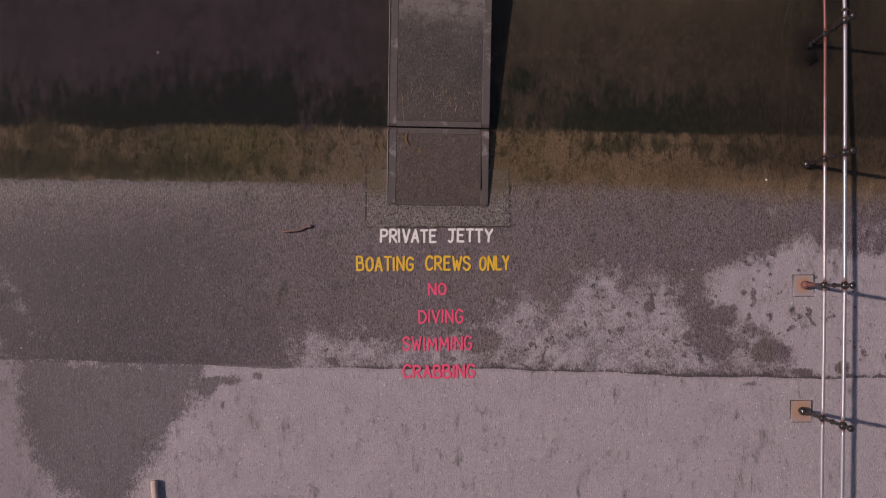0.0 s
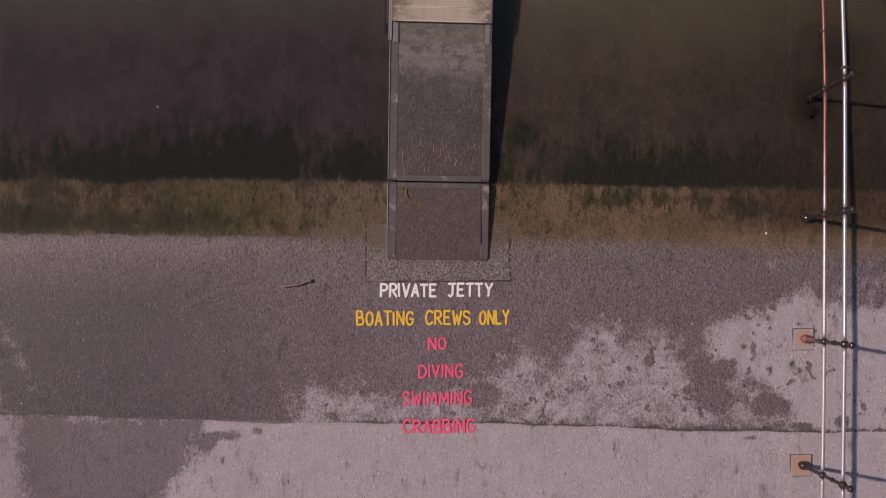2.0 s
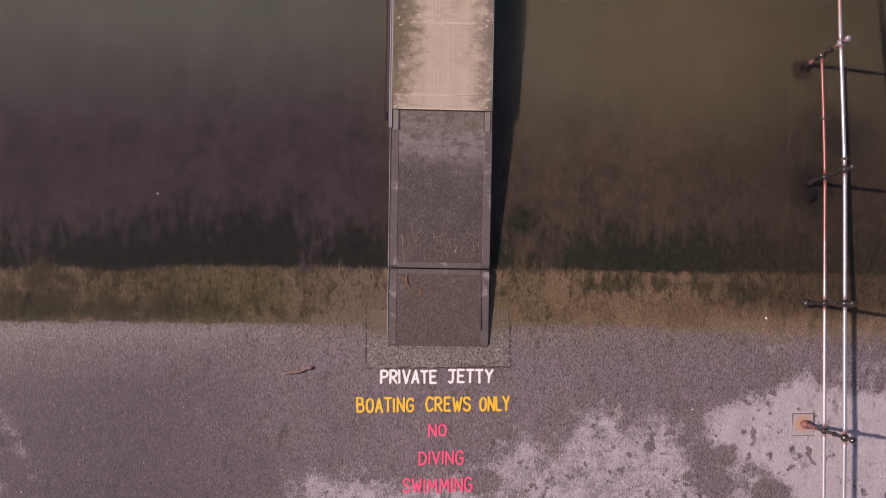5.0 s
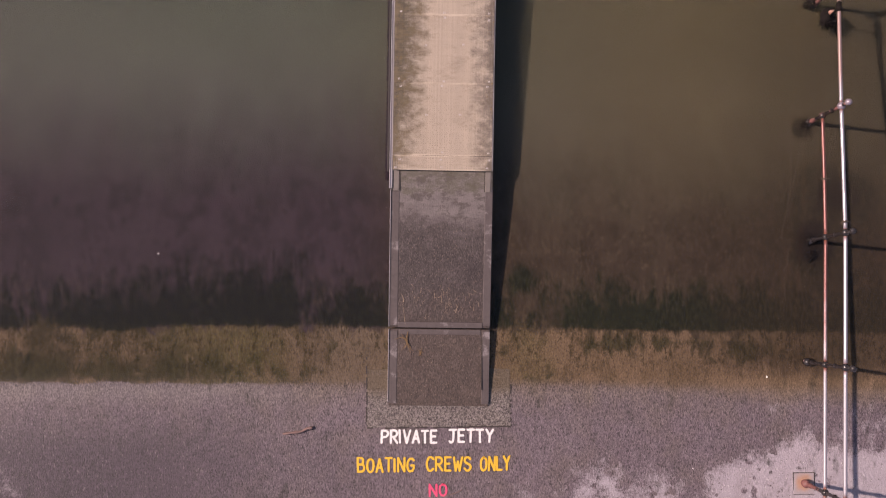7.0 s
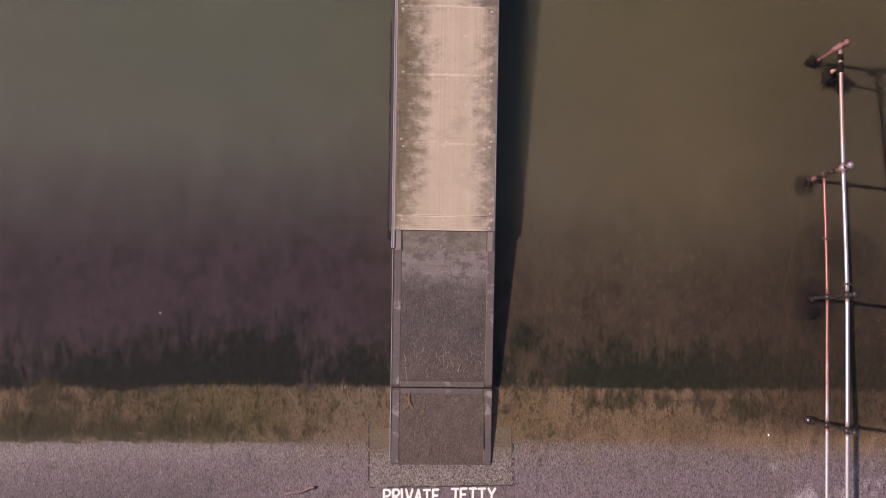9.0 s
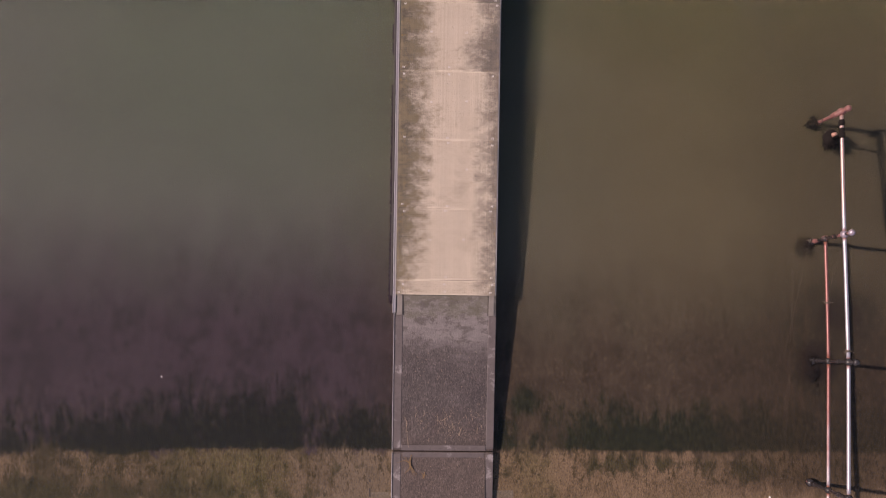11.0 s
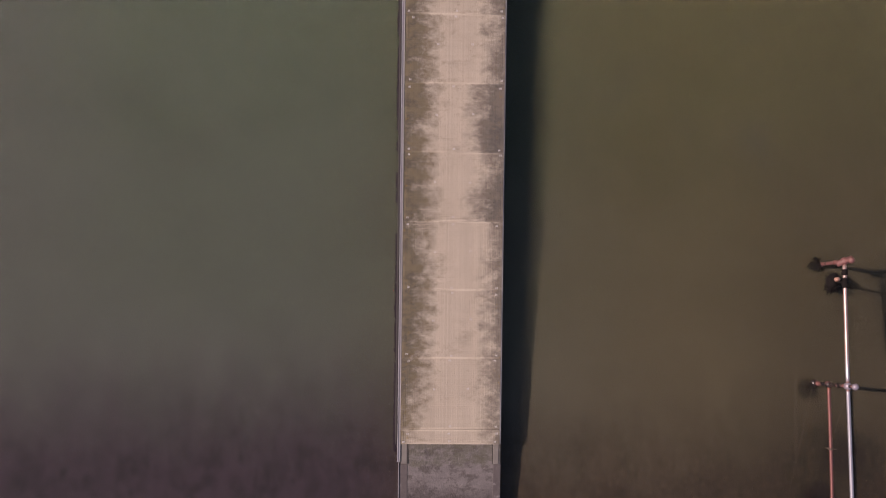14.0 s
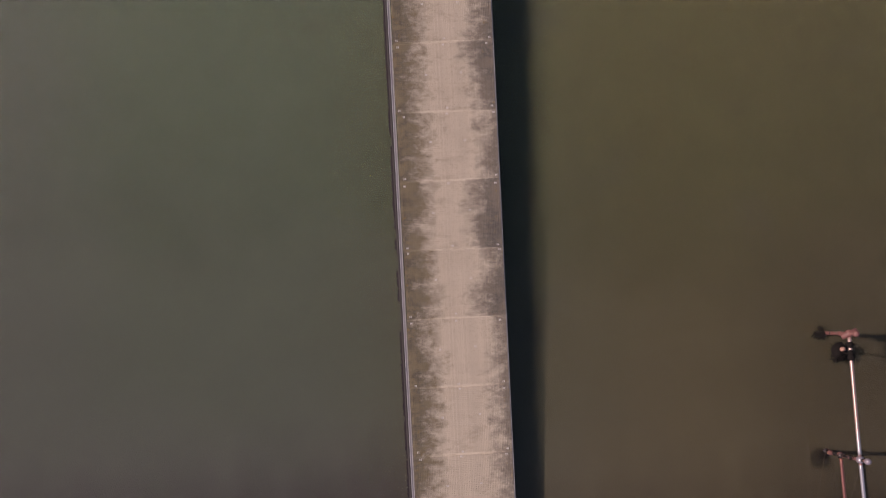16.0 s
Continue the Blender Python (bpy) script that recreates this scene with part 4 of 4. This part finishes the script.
# ---- handrail on ball stanchions ----
# foot x, y; knob z: set to fit the camera's view, leaning seaward
STANCHIONS = [(3.895, -3.20, 1.115), (3.952, -1.800, 1.040), (4.018, -0.421, 0.963), (4.072, 0.913, 0.879), (4.145, 2.262, 0.760), (4.160, 3.590, 0.690), (4.240, 4.925, 0.530)]
TOPS = [(3.945, -3.17), (4.008, -1.797), (4.074, -0.389), (4.128, 0.968), (4.198, 2.358), (4.197, 3.687), (4.255, 4.996)]


def lathe(profile, sides=16):
    verts, faces = [], []
    for r, z in profile:
        for k in range(sides):
            a = 2 * math.pi * k / sides
            verts.append((r * math.cos(a), r * math.sin(a), z))
    for i in range(len(profile) - 1):
        for k in range(sides):
            j = (k + 1) % sides
            faces.append((i * sides + k, i * sides + j, (i + 1) * sides + j, (i + 1) * sides + k))
    faces.append(tuple(range(sides))[::-1])
    faces.append(tuple(range((len(profile) - 1) * sides, len(profile) * sides)))
    return verts, faces


def ball(r, z):
    return [(max(r * math.cos(a), 0.004), z + r * math.sin(a)) for a in [math.pi * (i / 8 - 0.5) for i in range(9)]]


def collar(r, z):
    """A small bead turned on the shaft."""
    return [(r * math.cos(t), z + r * math.sin(t)) for t in (-0.7, -0.35, 0.0, 0.35, 0.7)]


def handrail():
    root = empty("handrail", pose(0, 0, 0), "tubular handrail on black iron ball stanchions, rusting towards the sea", "handrail")
    nodes_top, nodes_low = [], []
    for i, ((x, y, kz), (tx, ty)) in enumerate(zip(STANCHIONS, TOPS)):
        gz = ground_z(y)
        axis = Vector((tx, ty, kz)) - Vector((x, y, gz))
        h = axis.length
        zl, zt = h - 0.515, h - 0.138
        iron = M_RUSTIRON if i == 6 else M_FLECKIRON if i == 5 else M_FOOTRUST if i == 2 else M_IRON
        zm = (zl + zt) / 2
        foot = [(0.040, -0.05)] + [(0.048 * math.cos(t), 0.045 + 0.048 * math.sin(t)) for t in (-0.7, -0.3, 0.0, 0.3, 0.6, 0.9, 1.1)]
        foot += [(0.021, 0.105)] + collar(0.029, 0.145) + [(0.020, 0.19)]
        v, f = lathe(foot + [(0.0205, zl)] + [(0.019, zm - 0.03)] + collar(0.028, zm) + [(0.019, zm + 0.03), (0.018, zt), (0.017, h - 0.02)])
        post = mesh_object("stanchion", v, f, iron, root, smooth=True)
        turn = Vector((0, 0, 1)).rotation_difference(axis.normalized()).to_matrix().to_4x4()
        post.matrix_basis = Matrix.Translation((x, y, gz)) @ turn
        for name, r, z in (("ball", 0.039, zl), ("ball", 0.043, zt), ("knob", 0.036, h)):
            if i == 6 and z == zl:
                continue
            v, f = lathe(ball(r, z))
            bright = i == 5 and name == "knob" or i == 5 and z == zt
            mesh_object(name, v, f, M_KNOB if bright else iron, post, "worn silvery knob" if bright and name == "knob" else "", smooth=True)
        if i in (0, 1, 2):
            m = 0.118
            pad = bevelled(box_at(x + 0.0, y - 0.008, m), 0.006)
            part("mortar_pad", pad, pad_material(x, y, i == 2), root, "grey square mortar pad with rust at the foot" if i == 2 else "rust-stained square mortar pad")
            bars = [(x - m - 0.004, x - m + 0.001, y - 0.008 - m, y - 0.008 + m, gz - 0.03, gz + 0.0045), (x + m - 0.001, x + m + 0.004, y - 0.008 - m, y - 0.008 + m, gz - 0.03, gz + 0.0045),
                    (x - m, x + m, y - 0.008 - m - 0.004, y - 0.008 - m + 0.001, gz - 0.03, gz + 0.0085), (x - m, x + m, y - 0.008 + m - 0.001, y - 0.008 + m + 0.004, gz - 0.03, gz - 0.0015)]
            v, f = boxes(bars)
            mesh_object("pad_edge", v, f, M_DARKJOINT, root)
        base, up = Vector((x, y, gz)), axis.normalized()
        nodes_low.append(base + up * zl)
        nodes_top.append(base + up * zt)
    rng = random.Random(3)

    def rail(a, b, r, material, name, label):
        """One length of tube, slightly bowed, with a note of how near a fitting each point is."""
        steps = 14
        bow = rng.uniform(0.001, 0.006)
        pts = []
        for k in range(steps + 1):
            s = k / steps
            p = a.lerp(b, s)
            pts.append(p + Vector((bow * math.sin(s * math.pi), 0, -0.006 * math.sin(s * math.pi))))
        v, f = tube(pts, r, 14)
        ob = mesh_object(name, v, f, material, root, label, True)
        values = []
        for k in range(steps + 1):
            near = min(k, steps - k) / steps * (b - a).length
            values += [math.exp(-near / 0.05)] * 14
        at = ob.data.attributes.new("rust", "FLOAT", "POINT")
        at.data.foreach_set("value", np.array(values, np.float32))

    for i in range(6):
        rail(nodes_top[i], nodes_top[i + 1], 0.0198, M_RAIL, "top_rail", "pale painted top rail")
    for i in range(5):
        rail(nodes_low[i], nodes_low[i + 1], 0.0180, M_RUSTRAIL, "lower_rail", "lower rail, pale turning rust red")
    # tube added at the seaward end, where the stanchion itself looks like a tee
    end = nodes_top[6]
    v, f = tube([end + Vector((-0.075, -0.035, -0.02)), end + Vector((0.075, 0.035, 0.03))], 0.03, 14)
    mesh_object("end_tube", v, f, M_RUSTIRON, root, "rusty tube added across the end stanchion", True)
    return nodes_low, nodes_top


def box_at(x, y, m):
    bm = bmesh.new()
    prism(bm, x - m, x + m, [(y - m, ground_z(y - m) - 0.03), (y + m, ground_z(y + m) - 0.03), (y + m, ground_z(y + m) + 0.004), (y - m, ground_z(y - m) + 0.004)])
    return bm


LOW, TOP = handrail()


def weed_clump(x, y, z, spread, count, seed, label):
    rng = random.Random(seed)
    blades = []
    for i in range(count):
        a = rng.uniform(0, 2 * math.pi)
        r = min(abs(rng.gauss(0, 0.5)), 0.9) * spread * (0.7 + 0.3 * math.sin(3 * a + seed))
        blades.append(ribbon(rng, (x + r * math.cos(a), y + r * math.sin(a), z + rng.uniform(-0.05, 0.05)), a + rng.uniform(-0.7, 0.7), rng.uniform(0.15, 0.45) * spread, rng.uniform(0.010, 0.024), rng.uniform(-0.5, 0.05), 0.9, 5))
    v, f = merged(blades)
    ob = mesh_object("seaweed_clump", v, f, M_WEED)
    return tagged(ob, label, "seaweed", "seaweed on the stanchions", "stuff")


weed_clump(4.150, 2.27, -0.070, 0.10, 160, 21, "black seaweed clinging round a stanchion in the shallows")
weed_clump(4.155, 2.10, -0.078, 0.12, 160, 25, "black seaweed trailing below a stanchion")
weed_clump(4.125, 3.57, -0.130, 0.07, 200, 22, "black seaweed round the foot of a rusty stanchion")
weed_clump(4.185, 4.93, -0.112, 0.085, 260, 23, "black seaweed round the end stanchion")


# ---- painted writing ----
# brush strokes of each capital in a unit box; "~" marks a stroke that is drawn round
STROKES = {
    "A": "0,0 .5,1|1,0 .5,1|.2,.34 .8,.34", "B": "0,0 0,1|~0,1 .7,.98 .85,.76 .65,.54 0,.53|~0,.53 .8,.5 1,.26 .75,.02 0,0",
    "C": "~1,.86 .7,1 .3,.97 .02,.7 0,.35 .25,.04 .65,0 1,.14", "D": "0,0 0,1|~0,1 .6,.96 1,.66 1,.34 .6,.04 0,0",
    "E": "0,0 0,1|0,1 1,1|0,.52 .8,.52|0,0 1,0", "G": "~.98,.86 .65,1 .25,.95 0,.65 .02,.3 .3,.02 .75,.02 1,.2|1,.2 1,.46 .58,.46",
    "I": "0,0 0,1", "J": "0,1 1,1|~.62,1 .64,.5 .6,.14 .35,0 .05,.1", "L": "0,1 0,0|0,0 1,0", "M": "0,0 .1,1|.1,1 .5,.32|.5,.32 .9,1|.9,1 1,0",
    "N": "0,0 0,1|0,1 1,0|1,0 1,1", "O": "~.5,1 .12,.85 0,.5 .12,.15 .5,0 .88,.15 1,.5 .88,.85 .5,1", "P": "0,0 0,1|~0,1 .7,.98 1,.76 .7,.5 0,.47",
    "R": "0,0 0,1|~0,1 .7,.98 .95,.76 .7,.52 0,.48|.35,.48 1,0", "S": "~.95,.85 .6,1 .15,.94 .04,.72 .4,.54 .85,.42 .98,.2 .65,.01 .3,0 0,.16",
    "T": "0,1 1,1|.5,1 .5,0", "V": "0,1 .5,0|1,1 .5,0", "W": "0,1 .26,0|.26,0 .5,.7|.5,.7 .74,0|.74,0 1,1", "Y": "0,1 .5,.5|1,1 .5,.5|.5,.5 .45,0",
}
WIDE = {"I": 0.10, "M": 1.30, "W": 1.30, "J": 0.95, "E": 0.86, "L": 0.82, "T": 0.98}


def brush(points, width, rng, round_line):
    """The centre line of one stroke, resampled, and its half widths."""
    pts = [Vector((*p, 0)) for p in points]
    fine = []
    for i in range(len(pts) - 1):
        p0, p1, p2, p3 = pts[max(i - 1, 0)], pts[i], pts[i + 1], pts[min(i + 2, len(pts) - 1)]
        for k in range(5):
            t = k / 5
            if round_line:
                fine.append(0.5 * (2 * p1 + (p2 - p0) * t + (2 * p0 - 5 * p1 + 4 * p2 - p3) * t * t + (3 * p1 - p0 - 3 * p2 + p3) * t ** 3))
            else:
                fine.append(p1.lerp(p2, t))
    fine.append(pts[-1])
    seed = rng.uniform(0, 50)
    half = [0.5 * width * (1 + 0.16 * noise.noise((seed, i * 0.6, 0))) for i in range(len(fine))]
    return fine, half


def letter_mesh(ch, x, y, w, h, width, lean, rng):
    """One painted capital, its strokes a brush wide, each laid a hair above the last."""
    verts, faces = [], []
    for layer, stroke in enumerate(STROKES[ch].split("|")):
        pairs = [tuple(float(v) for v in q.split(",")) for q in stroke.lstrip("~").split()]
        line, half = brush([(x + u * w + lean * t * h, y + t * h) for u, t in pairs], width, rng, stroke[0] == "~")
        first, last = (line[1] - line[0]).normalized(), (line[-1] - line[-2]).normalized()
        line = [line[0] - first * width * 0.42] + line + [line[-1] + last * width * 0.42]
        half = [half[0] * 0.6] + half + [half[-1] * 0.6]
        k = len(verts)
        for i, p in enumerate(line):
            d = (line[min(i + 1, len(line) - 1)] - line[max(i - 1, 0)]).normalized()
            side = Vector((-d.y, d.x, 0)) * half[i]
            for q in (p - side, p + side):
                verts.append((q.x, q.y, ground_z(q.y) + 0.0055 + 0.0008 * layer))
        faces += [(k + 2 * i, k + 2 * i + 2, k + 2 * i + 3, k + 2 * i + 1) for i in range(len(line) - 1)]
    return verts, faces


def painted_line(words, y_top, y_bot, material, label, seed, width):
    rng = random.Random(seed)
    root = empty("painted_sign", pose(0, 0, 0), label, "painted sign", "painted warnings on the slipway", "structure")
    for text, x0, x1 in words:
        gap = 0.46
        x0, x1 = x0 + width / 2, x1 - width / 2
        unit = (x1 - x0) / (sum(WIDE.get(c, 1.0) for c in text) + gap * (len(text) - 1))
        x = x0
        for c in text:
            w = WIDE.get(c, 1.0) * unit
            h = (y_top - y_bot - width) * rng.uniform(0.95, 1.04)
            v, f = letter_mesh(c, x, y_bot + width / 2 + rng.uniform(-0.005, 0.005), w, h, width, rng.uniform(-0.03, 0.05), rng)
            mesh_object("letter", v, f, material, root)
            x += w + gap * unit


painted_line([("PRIVATE", -0.672, -0.048), ("JETTY", 0.068, 0.574)], 0.226, 0.066, M_WHITE, "white hand-painted words PRIVATE JETTY on the concrete", 1, 0.025)
painted_line([("BOATING", -0.930, -0.300), ("CREWS", -0.178, 0.328), ("ONLY", 0.412, 0.757)], -0.078, -0.242, M_YELLOW, "yellow hand-painted words BOATING CREWS ONLY on the concrete", 2, 0.024)
painted_line([("NO", -0.148, 0.058)], -0.364, -0.512, M_RED, "red hand-painted word NO on the concrete", 3, 0.022)
painted_line([("DIVING", -0.254, 0.238)], -0.658, -0.813, M_RED, "red hand-painted word DIVING on the concrete", 4, 0.020)
painted_line([("SWIMMING", -0.434, 0.334)], -0.955, -1.112, M_RED, "worn red hand-painted word SWIMMING on the concrete", 5, 0.020)
painted_line([("CRABBING", -0.430, 0.362)], -1.256, -1.412, M_RED, "worn red hand-painted word CRABBING over the joint", 6, 0.024)


# ---- loose things ----
def stick(points, r, material, name, label):
    rng = random.Random(len(points) + int(r * 1e5))
    pts, radii = [], []
    for (ax, ay), (bx, by) in zip(points, points[1:]):
        for k in range(4):
            s = k / 4
            pts.append((ax + (bx - ax) * s, ay + (by - ay) * s + rng.uniform(-0.003, 0.003), ground_z(ay) + r * 0.9 + rng.uniform(0, 0.003)))
            radii.append(r * rng.uniform(0.7, 1.15))
    pts.append((*points[-1], ground_z(points[-1][1]) + r))
    radii.append(r * 0.3)
    radii[0] = r * 0.4
    v, f = tube(pts, radii, 8)
    return tagged(mesh_object(name, v, f, material, smooth=True), label, name)


stick([(-1.735, 0.194), (-1.62, 0.206), (-1.52, 0.222), (-1.46, 0.252), (-1.405, 0.256)], 0.017, M_TWIG, "stick", "short crooked brown stick on the wet concrete")
stick([(0.02, -0.503), (0.13, -0.480), (0.228, -0.434)], 0.0045, M_TWIG, "twig", "thin dark twig lying across the painted NO")

bm = bmesh.new()
prism(bm, -0.032, 0.032, [(-0.55, 0.0), (0.0, 0.0), (0.0, 0.07), (-0.55, 0.07)])
timber = part("timber_offcut", bevelled(bm, 0.022, 3), M_TIMBER, None, smooth=True)
timber.matrix_basis = pose(-3.085, -2.452, ground_z(-2.452), math.degrees(math.atan(SLOPE)), 0, 5)
tagged(timber, "bleached rounded timber lying on dry concrete", "timber")


def shells():
    rng = random.Random(31)
    spots = [(3.632, 0.750), (-3.09, 2.169), (-4.52, -1.039), (2.776, -0.248)]
    for x, y in spots:
        bm = bmesh.new()
        bmesh.ops.create_uvsphere(bm, u_segments=8, v_segments=5, radius=0.012 if y < 1 and x > 3 else 0.007)
        for v in bm.verts:
            v.co = (v.co.x * rng.uniform(0.7, 1.0), v.co.y * 1.2, v.co.z * 0.45)
        ob = part("shell", bm, M_SHELL, None, smooth=True)
        gz = ground_z(y)
        gz = WATER_Z + (gz - WATER_Z) * BED if gz < WATER_Z else gz
        ob.matrix_basis = pose(x, y, gz + 0.004, 0, 0, rng.uniform(0, 180))
        tagged(ob, "small white shell fragment on the slipway", "shell", "scattered shells")


shells()


def on_ramp(y):
    return 0.012 + (y - 1.33) * 0.0526 if y > 1.33 else -0.008 + (y - 0.475) * 0.0236


def straw():
    """Bits of dry weed and straw left on the ramp by the tide."""
    rng = random.Random(17)
    blades = []
    for i in range(380):
        if i < 90:  # drift line above the joint
            y, long, wide = rng.gauss(1.60, 0.10), rng.uniform(0.015, 0.07), rng.uniform(0.002, 0.0042)
            x = rng.gauss(0.08, 0.22)
        else:
            y, long, wide = rng.uniform(0.55, 2.45), rng.uniform(0.006, 0.020), rng.uniform(0.0015, 0.0035)
            x = rng.uniform(-0.44, 0.45)
        if not (0.55 < y < 1.25 or 1.42 < y < 2.5) or abs(x) > 0.45:
            continue
        blades.append(ribbon(rng, (x + 0.022 * y - 0.045, y, on_ramp(y) + 0.006), rng.gauss(1.57, 0.55), long, wide, 0.03, 0.3, 4))
    for x, y, long in ((-0.39, 1.38, 0.21), (-0.41, 1.62, 0.10), (0.16, 1.50, 0.11), (-0.07, 1.66, 0.09), (0.36, 1.52, 0.10)):
        blades.append(ribbon(rng, (x, y, on_ramp(y) + 0.008), 1.57 + rng.uniform(-0.3, 0.3), long, 0.007, 0.04, 0.25, 6))
    v, f = merged(blades)
    tagged(mesh_object("straw_litter", v, f, M_STRAW), "scattered pale straw and weed bits on the ramp", "litter", kind="stuff")


straw()


def weed_piece(x, y, z, size, seed, label):
    rng = random.Random(seed)
    blades = []
    for i in range(7):
        blades.append(ribbon(rng, (x + rng.uniform(-0.01, 0.01), y + rng.uniform(-0.01, 0.02), z + 0.006), rng.choice((1.9, -1.2, -1.9, 1.3)) + rng.uniform(-0.3, 0.3), size * rng.uniform(0.6, 1.1), 0.011, 0.02, 0.5, 6))
    v, f = merged(blades)
    tagged(mesh_object("seaweed_piece", v, f, M_BROWNWEED), label, "seaweed")


weed_piece(-0.375, 1.19, 0.016, 0.17, 41, "dried brown seaweed sprig across the ramp joint")
weed_piece(-0.23, 1.06, 0.008, 0.06, 43, "small dried seaweed scrap on the ramp")
weed_piece(-0.570, 0.690, ground_z(0.69) + 0.012, 0.07, 42, "small brown seaweed tuft beside the ramp")


def tie(p, r, seed):
    """Tag ends of twine knotted round a rail."""
    rng = random.Random(seed)
    pieces = []
    for k in range(3):
        ring = [(p[0] + r * math.cos(a), p[1] + (k - 1) * 0.007, p[2] + r * math.sin(a)) for a in [2 * math.pi * i / 12 for i in range(13)]]
        pieces.append(tube(ring, 0.004, 6))
    for k in range(3):
        a = rng.uniform(-0.5, 0.5) + (0 if k % 2 else math.pi)
        pieces.append(tube([(p[0], p[1], p[2] + r), (p[0] + 0.03 * math.cos(a), p[1] + 0.02 * math.sin(a), p[2] + r + 0.01), (p[0] + 0.06 * math.cos(a), p[1] + 0.05 * math.sin(a), p[2] + r - 0.01)], 0.003, 6))
    v, f = merged(pieces)
    tagged(mesh_object("twine_knot", v, f, M_LINE, smooth=True), "frayed twine knotted round the rail", "twine", "twine on the rail")


def along(nodes, y):
    for a, b in zip(nodes, nodes[1:]):
        if a.y <= y <= b.y:
            return a.lerp(b, (y - a.y) / (b.y - a.y))
    return nodes[-1]


tie(along(LOW, 2.935), 0.026, 51)
tie(along(TOP, 2.46), 0.028, 52)


def fishing_line(a, b, sag):
    pts = [Vector(a).lerp(Vector(b), i / 12) - Vector((0, 0, sag * math.sin(math.pi * i / 12))) for i in range(13)]
    v, f = tube(pts, 0.0009, 6)
    tagged(mesh_object("fishing_line", v, f, M_LINE, smooth=True), "slack fishing line snagged on the rail", "fishing line", "snagged lines")


fishing_line(along(TOP, 3.60), along(LOW, 2.95), 0.02)
fishing_line((4.10, 3.60, -0.03), (3.80, 2.30, -0.034), 0.0)


FLOAT_AT = Vector((4.315, 4.74, 0.03))


def fender():
    """Tangle of black weed and rope with a faded float, hung from the seaward end of the rail."""
    root = empty("weedy_float", pose(*FLOAT_AT), "weed-covered float with a faded orange patch, tied to the rail", "float")
    rng = random.Random(61)
    bm = bmesh.new()
    bmesh.ops.create_icosphere(bm, subdivisions=3, radius=0.080)
    for v in bm.verts:
        v.co *= 1 + 0.40 * noise.noise(v.co * 14)
        v.co.y *= 1.2
        v.co.z *= 0.8
    part("body", bm, M_WEED, root, smooth=True)
    bm = bmesh.new()
    bmesh.ops.create_icosphere(bm, subdivisions=3, radius=0.034)
    for v in bm.verts:
        v.co = Vector((v.co.x * 1.0, v.co.y * 0.8, v.co.z)) * (1 + 0.3 * noise.noise(v.co * 25)) + Vector((0.0, 0.035, 0.085))
    part("orange_patch", bm, M_ORANGE, root, "faded orange plastic", True)
    blades = [ribbon(rng, (rng.uniform(-0.06, 0.06), rng.uniform(-0.10, 0.07), rng.uniform(-0.04, 0.06)), rng.uniform(0, 6.28), rng.uniform(0.03, 0.07), 0.018, -0.4, 0.6, 4) for i in range(190)]
    v, f = merged(blades)
    mesh_object("weed_fronds", v, f, M_WEED, root)
    for y, r in ((0.03, 0.036), (0.075, 0.030), (0.16, 0.034)):
        p = along(TOP, 4.70 + y)
        bm = bmesh.new()
        bmesh.ops.create_icosphere(bm, subdivisions=3, radius=r)
        for v in bm.verts:
            v.co = Vector((v.co.x, v.co.y * 1.2, v.co.z)) * (1 + 0.25 * noise.noise(v.co * 40 + Vector((y * 9, 0, 0)))) + p - FLOAT_AT
        part("lashing", bm, M_WEED, root, "black rope lashing on the rail", True)
    p = along(TOP, 4.76) - FLOAT_AT
    v, f = tube([p, p.lerp(Vector((0, 0, 0.05)), 0.5) + Vector((0.01, 0, 0)), (0, 0, 0.05)], 0.012, 8)
    mesh_object("rope", v, f, M_WEED, root, smooth=True)


fender()
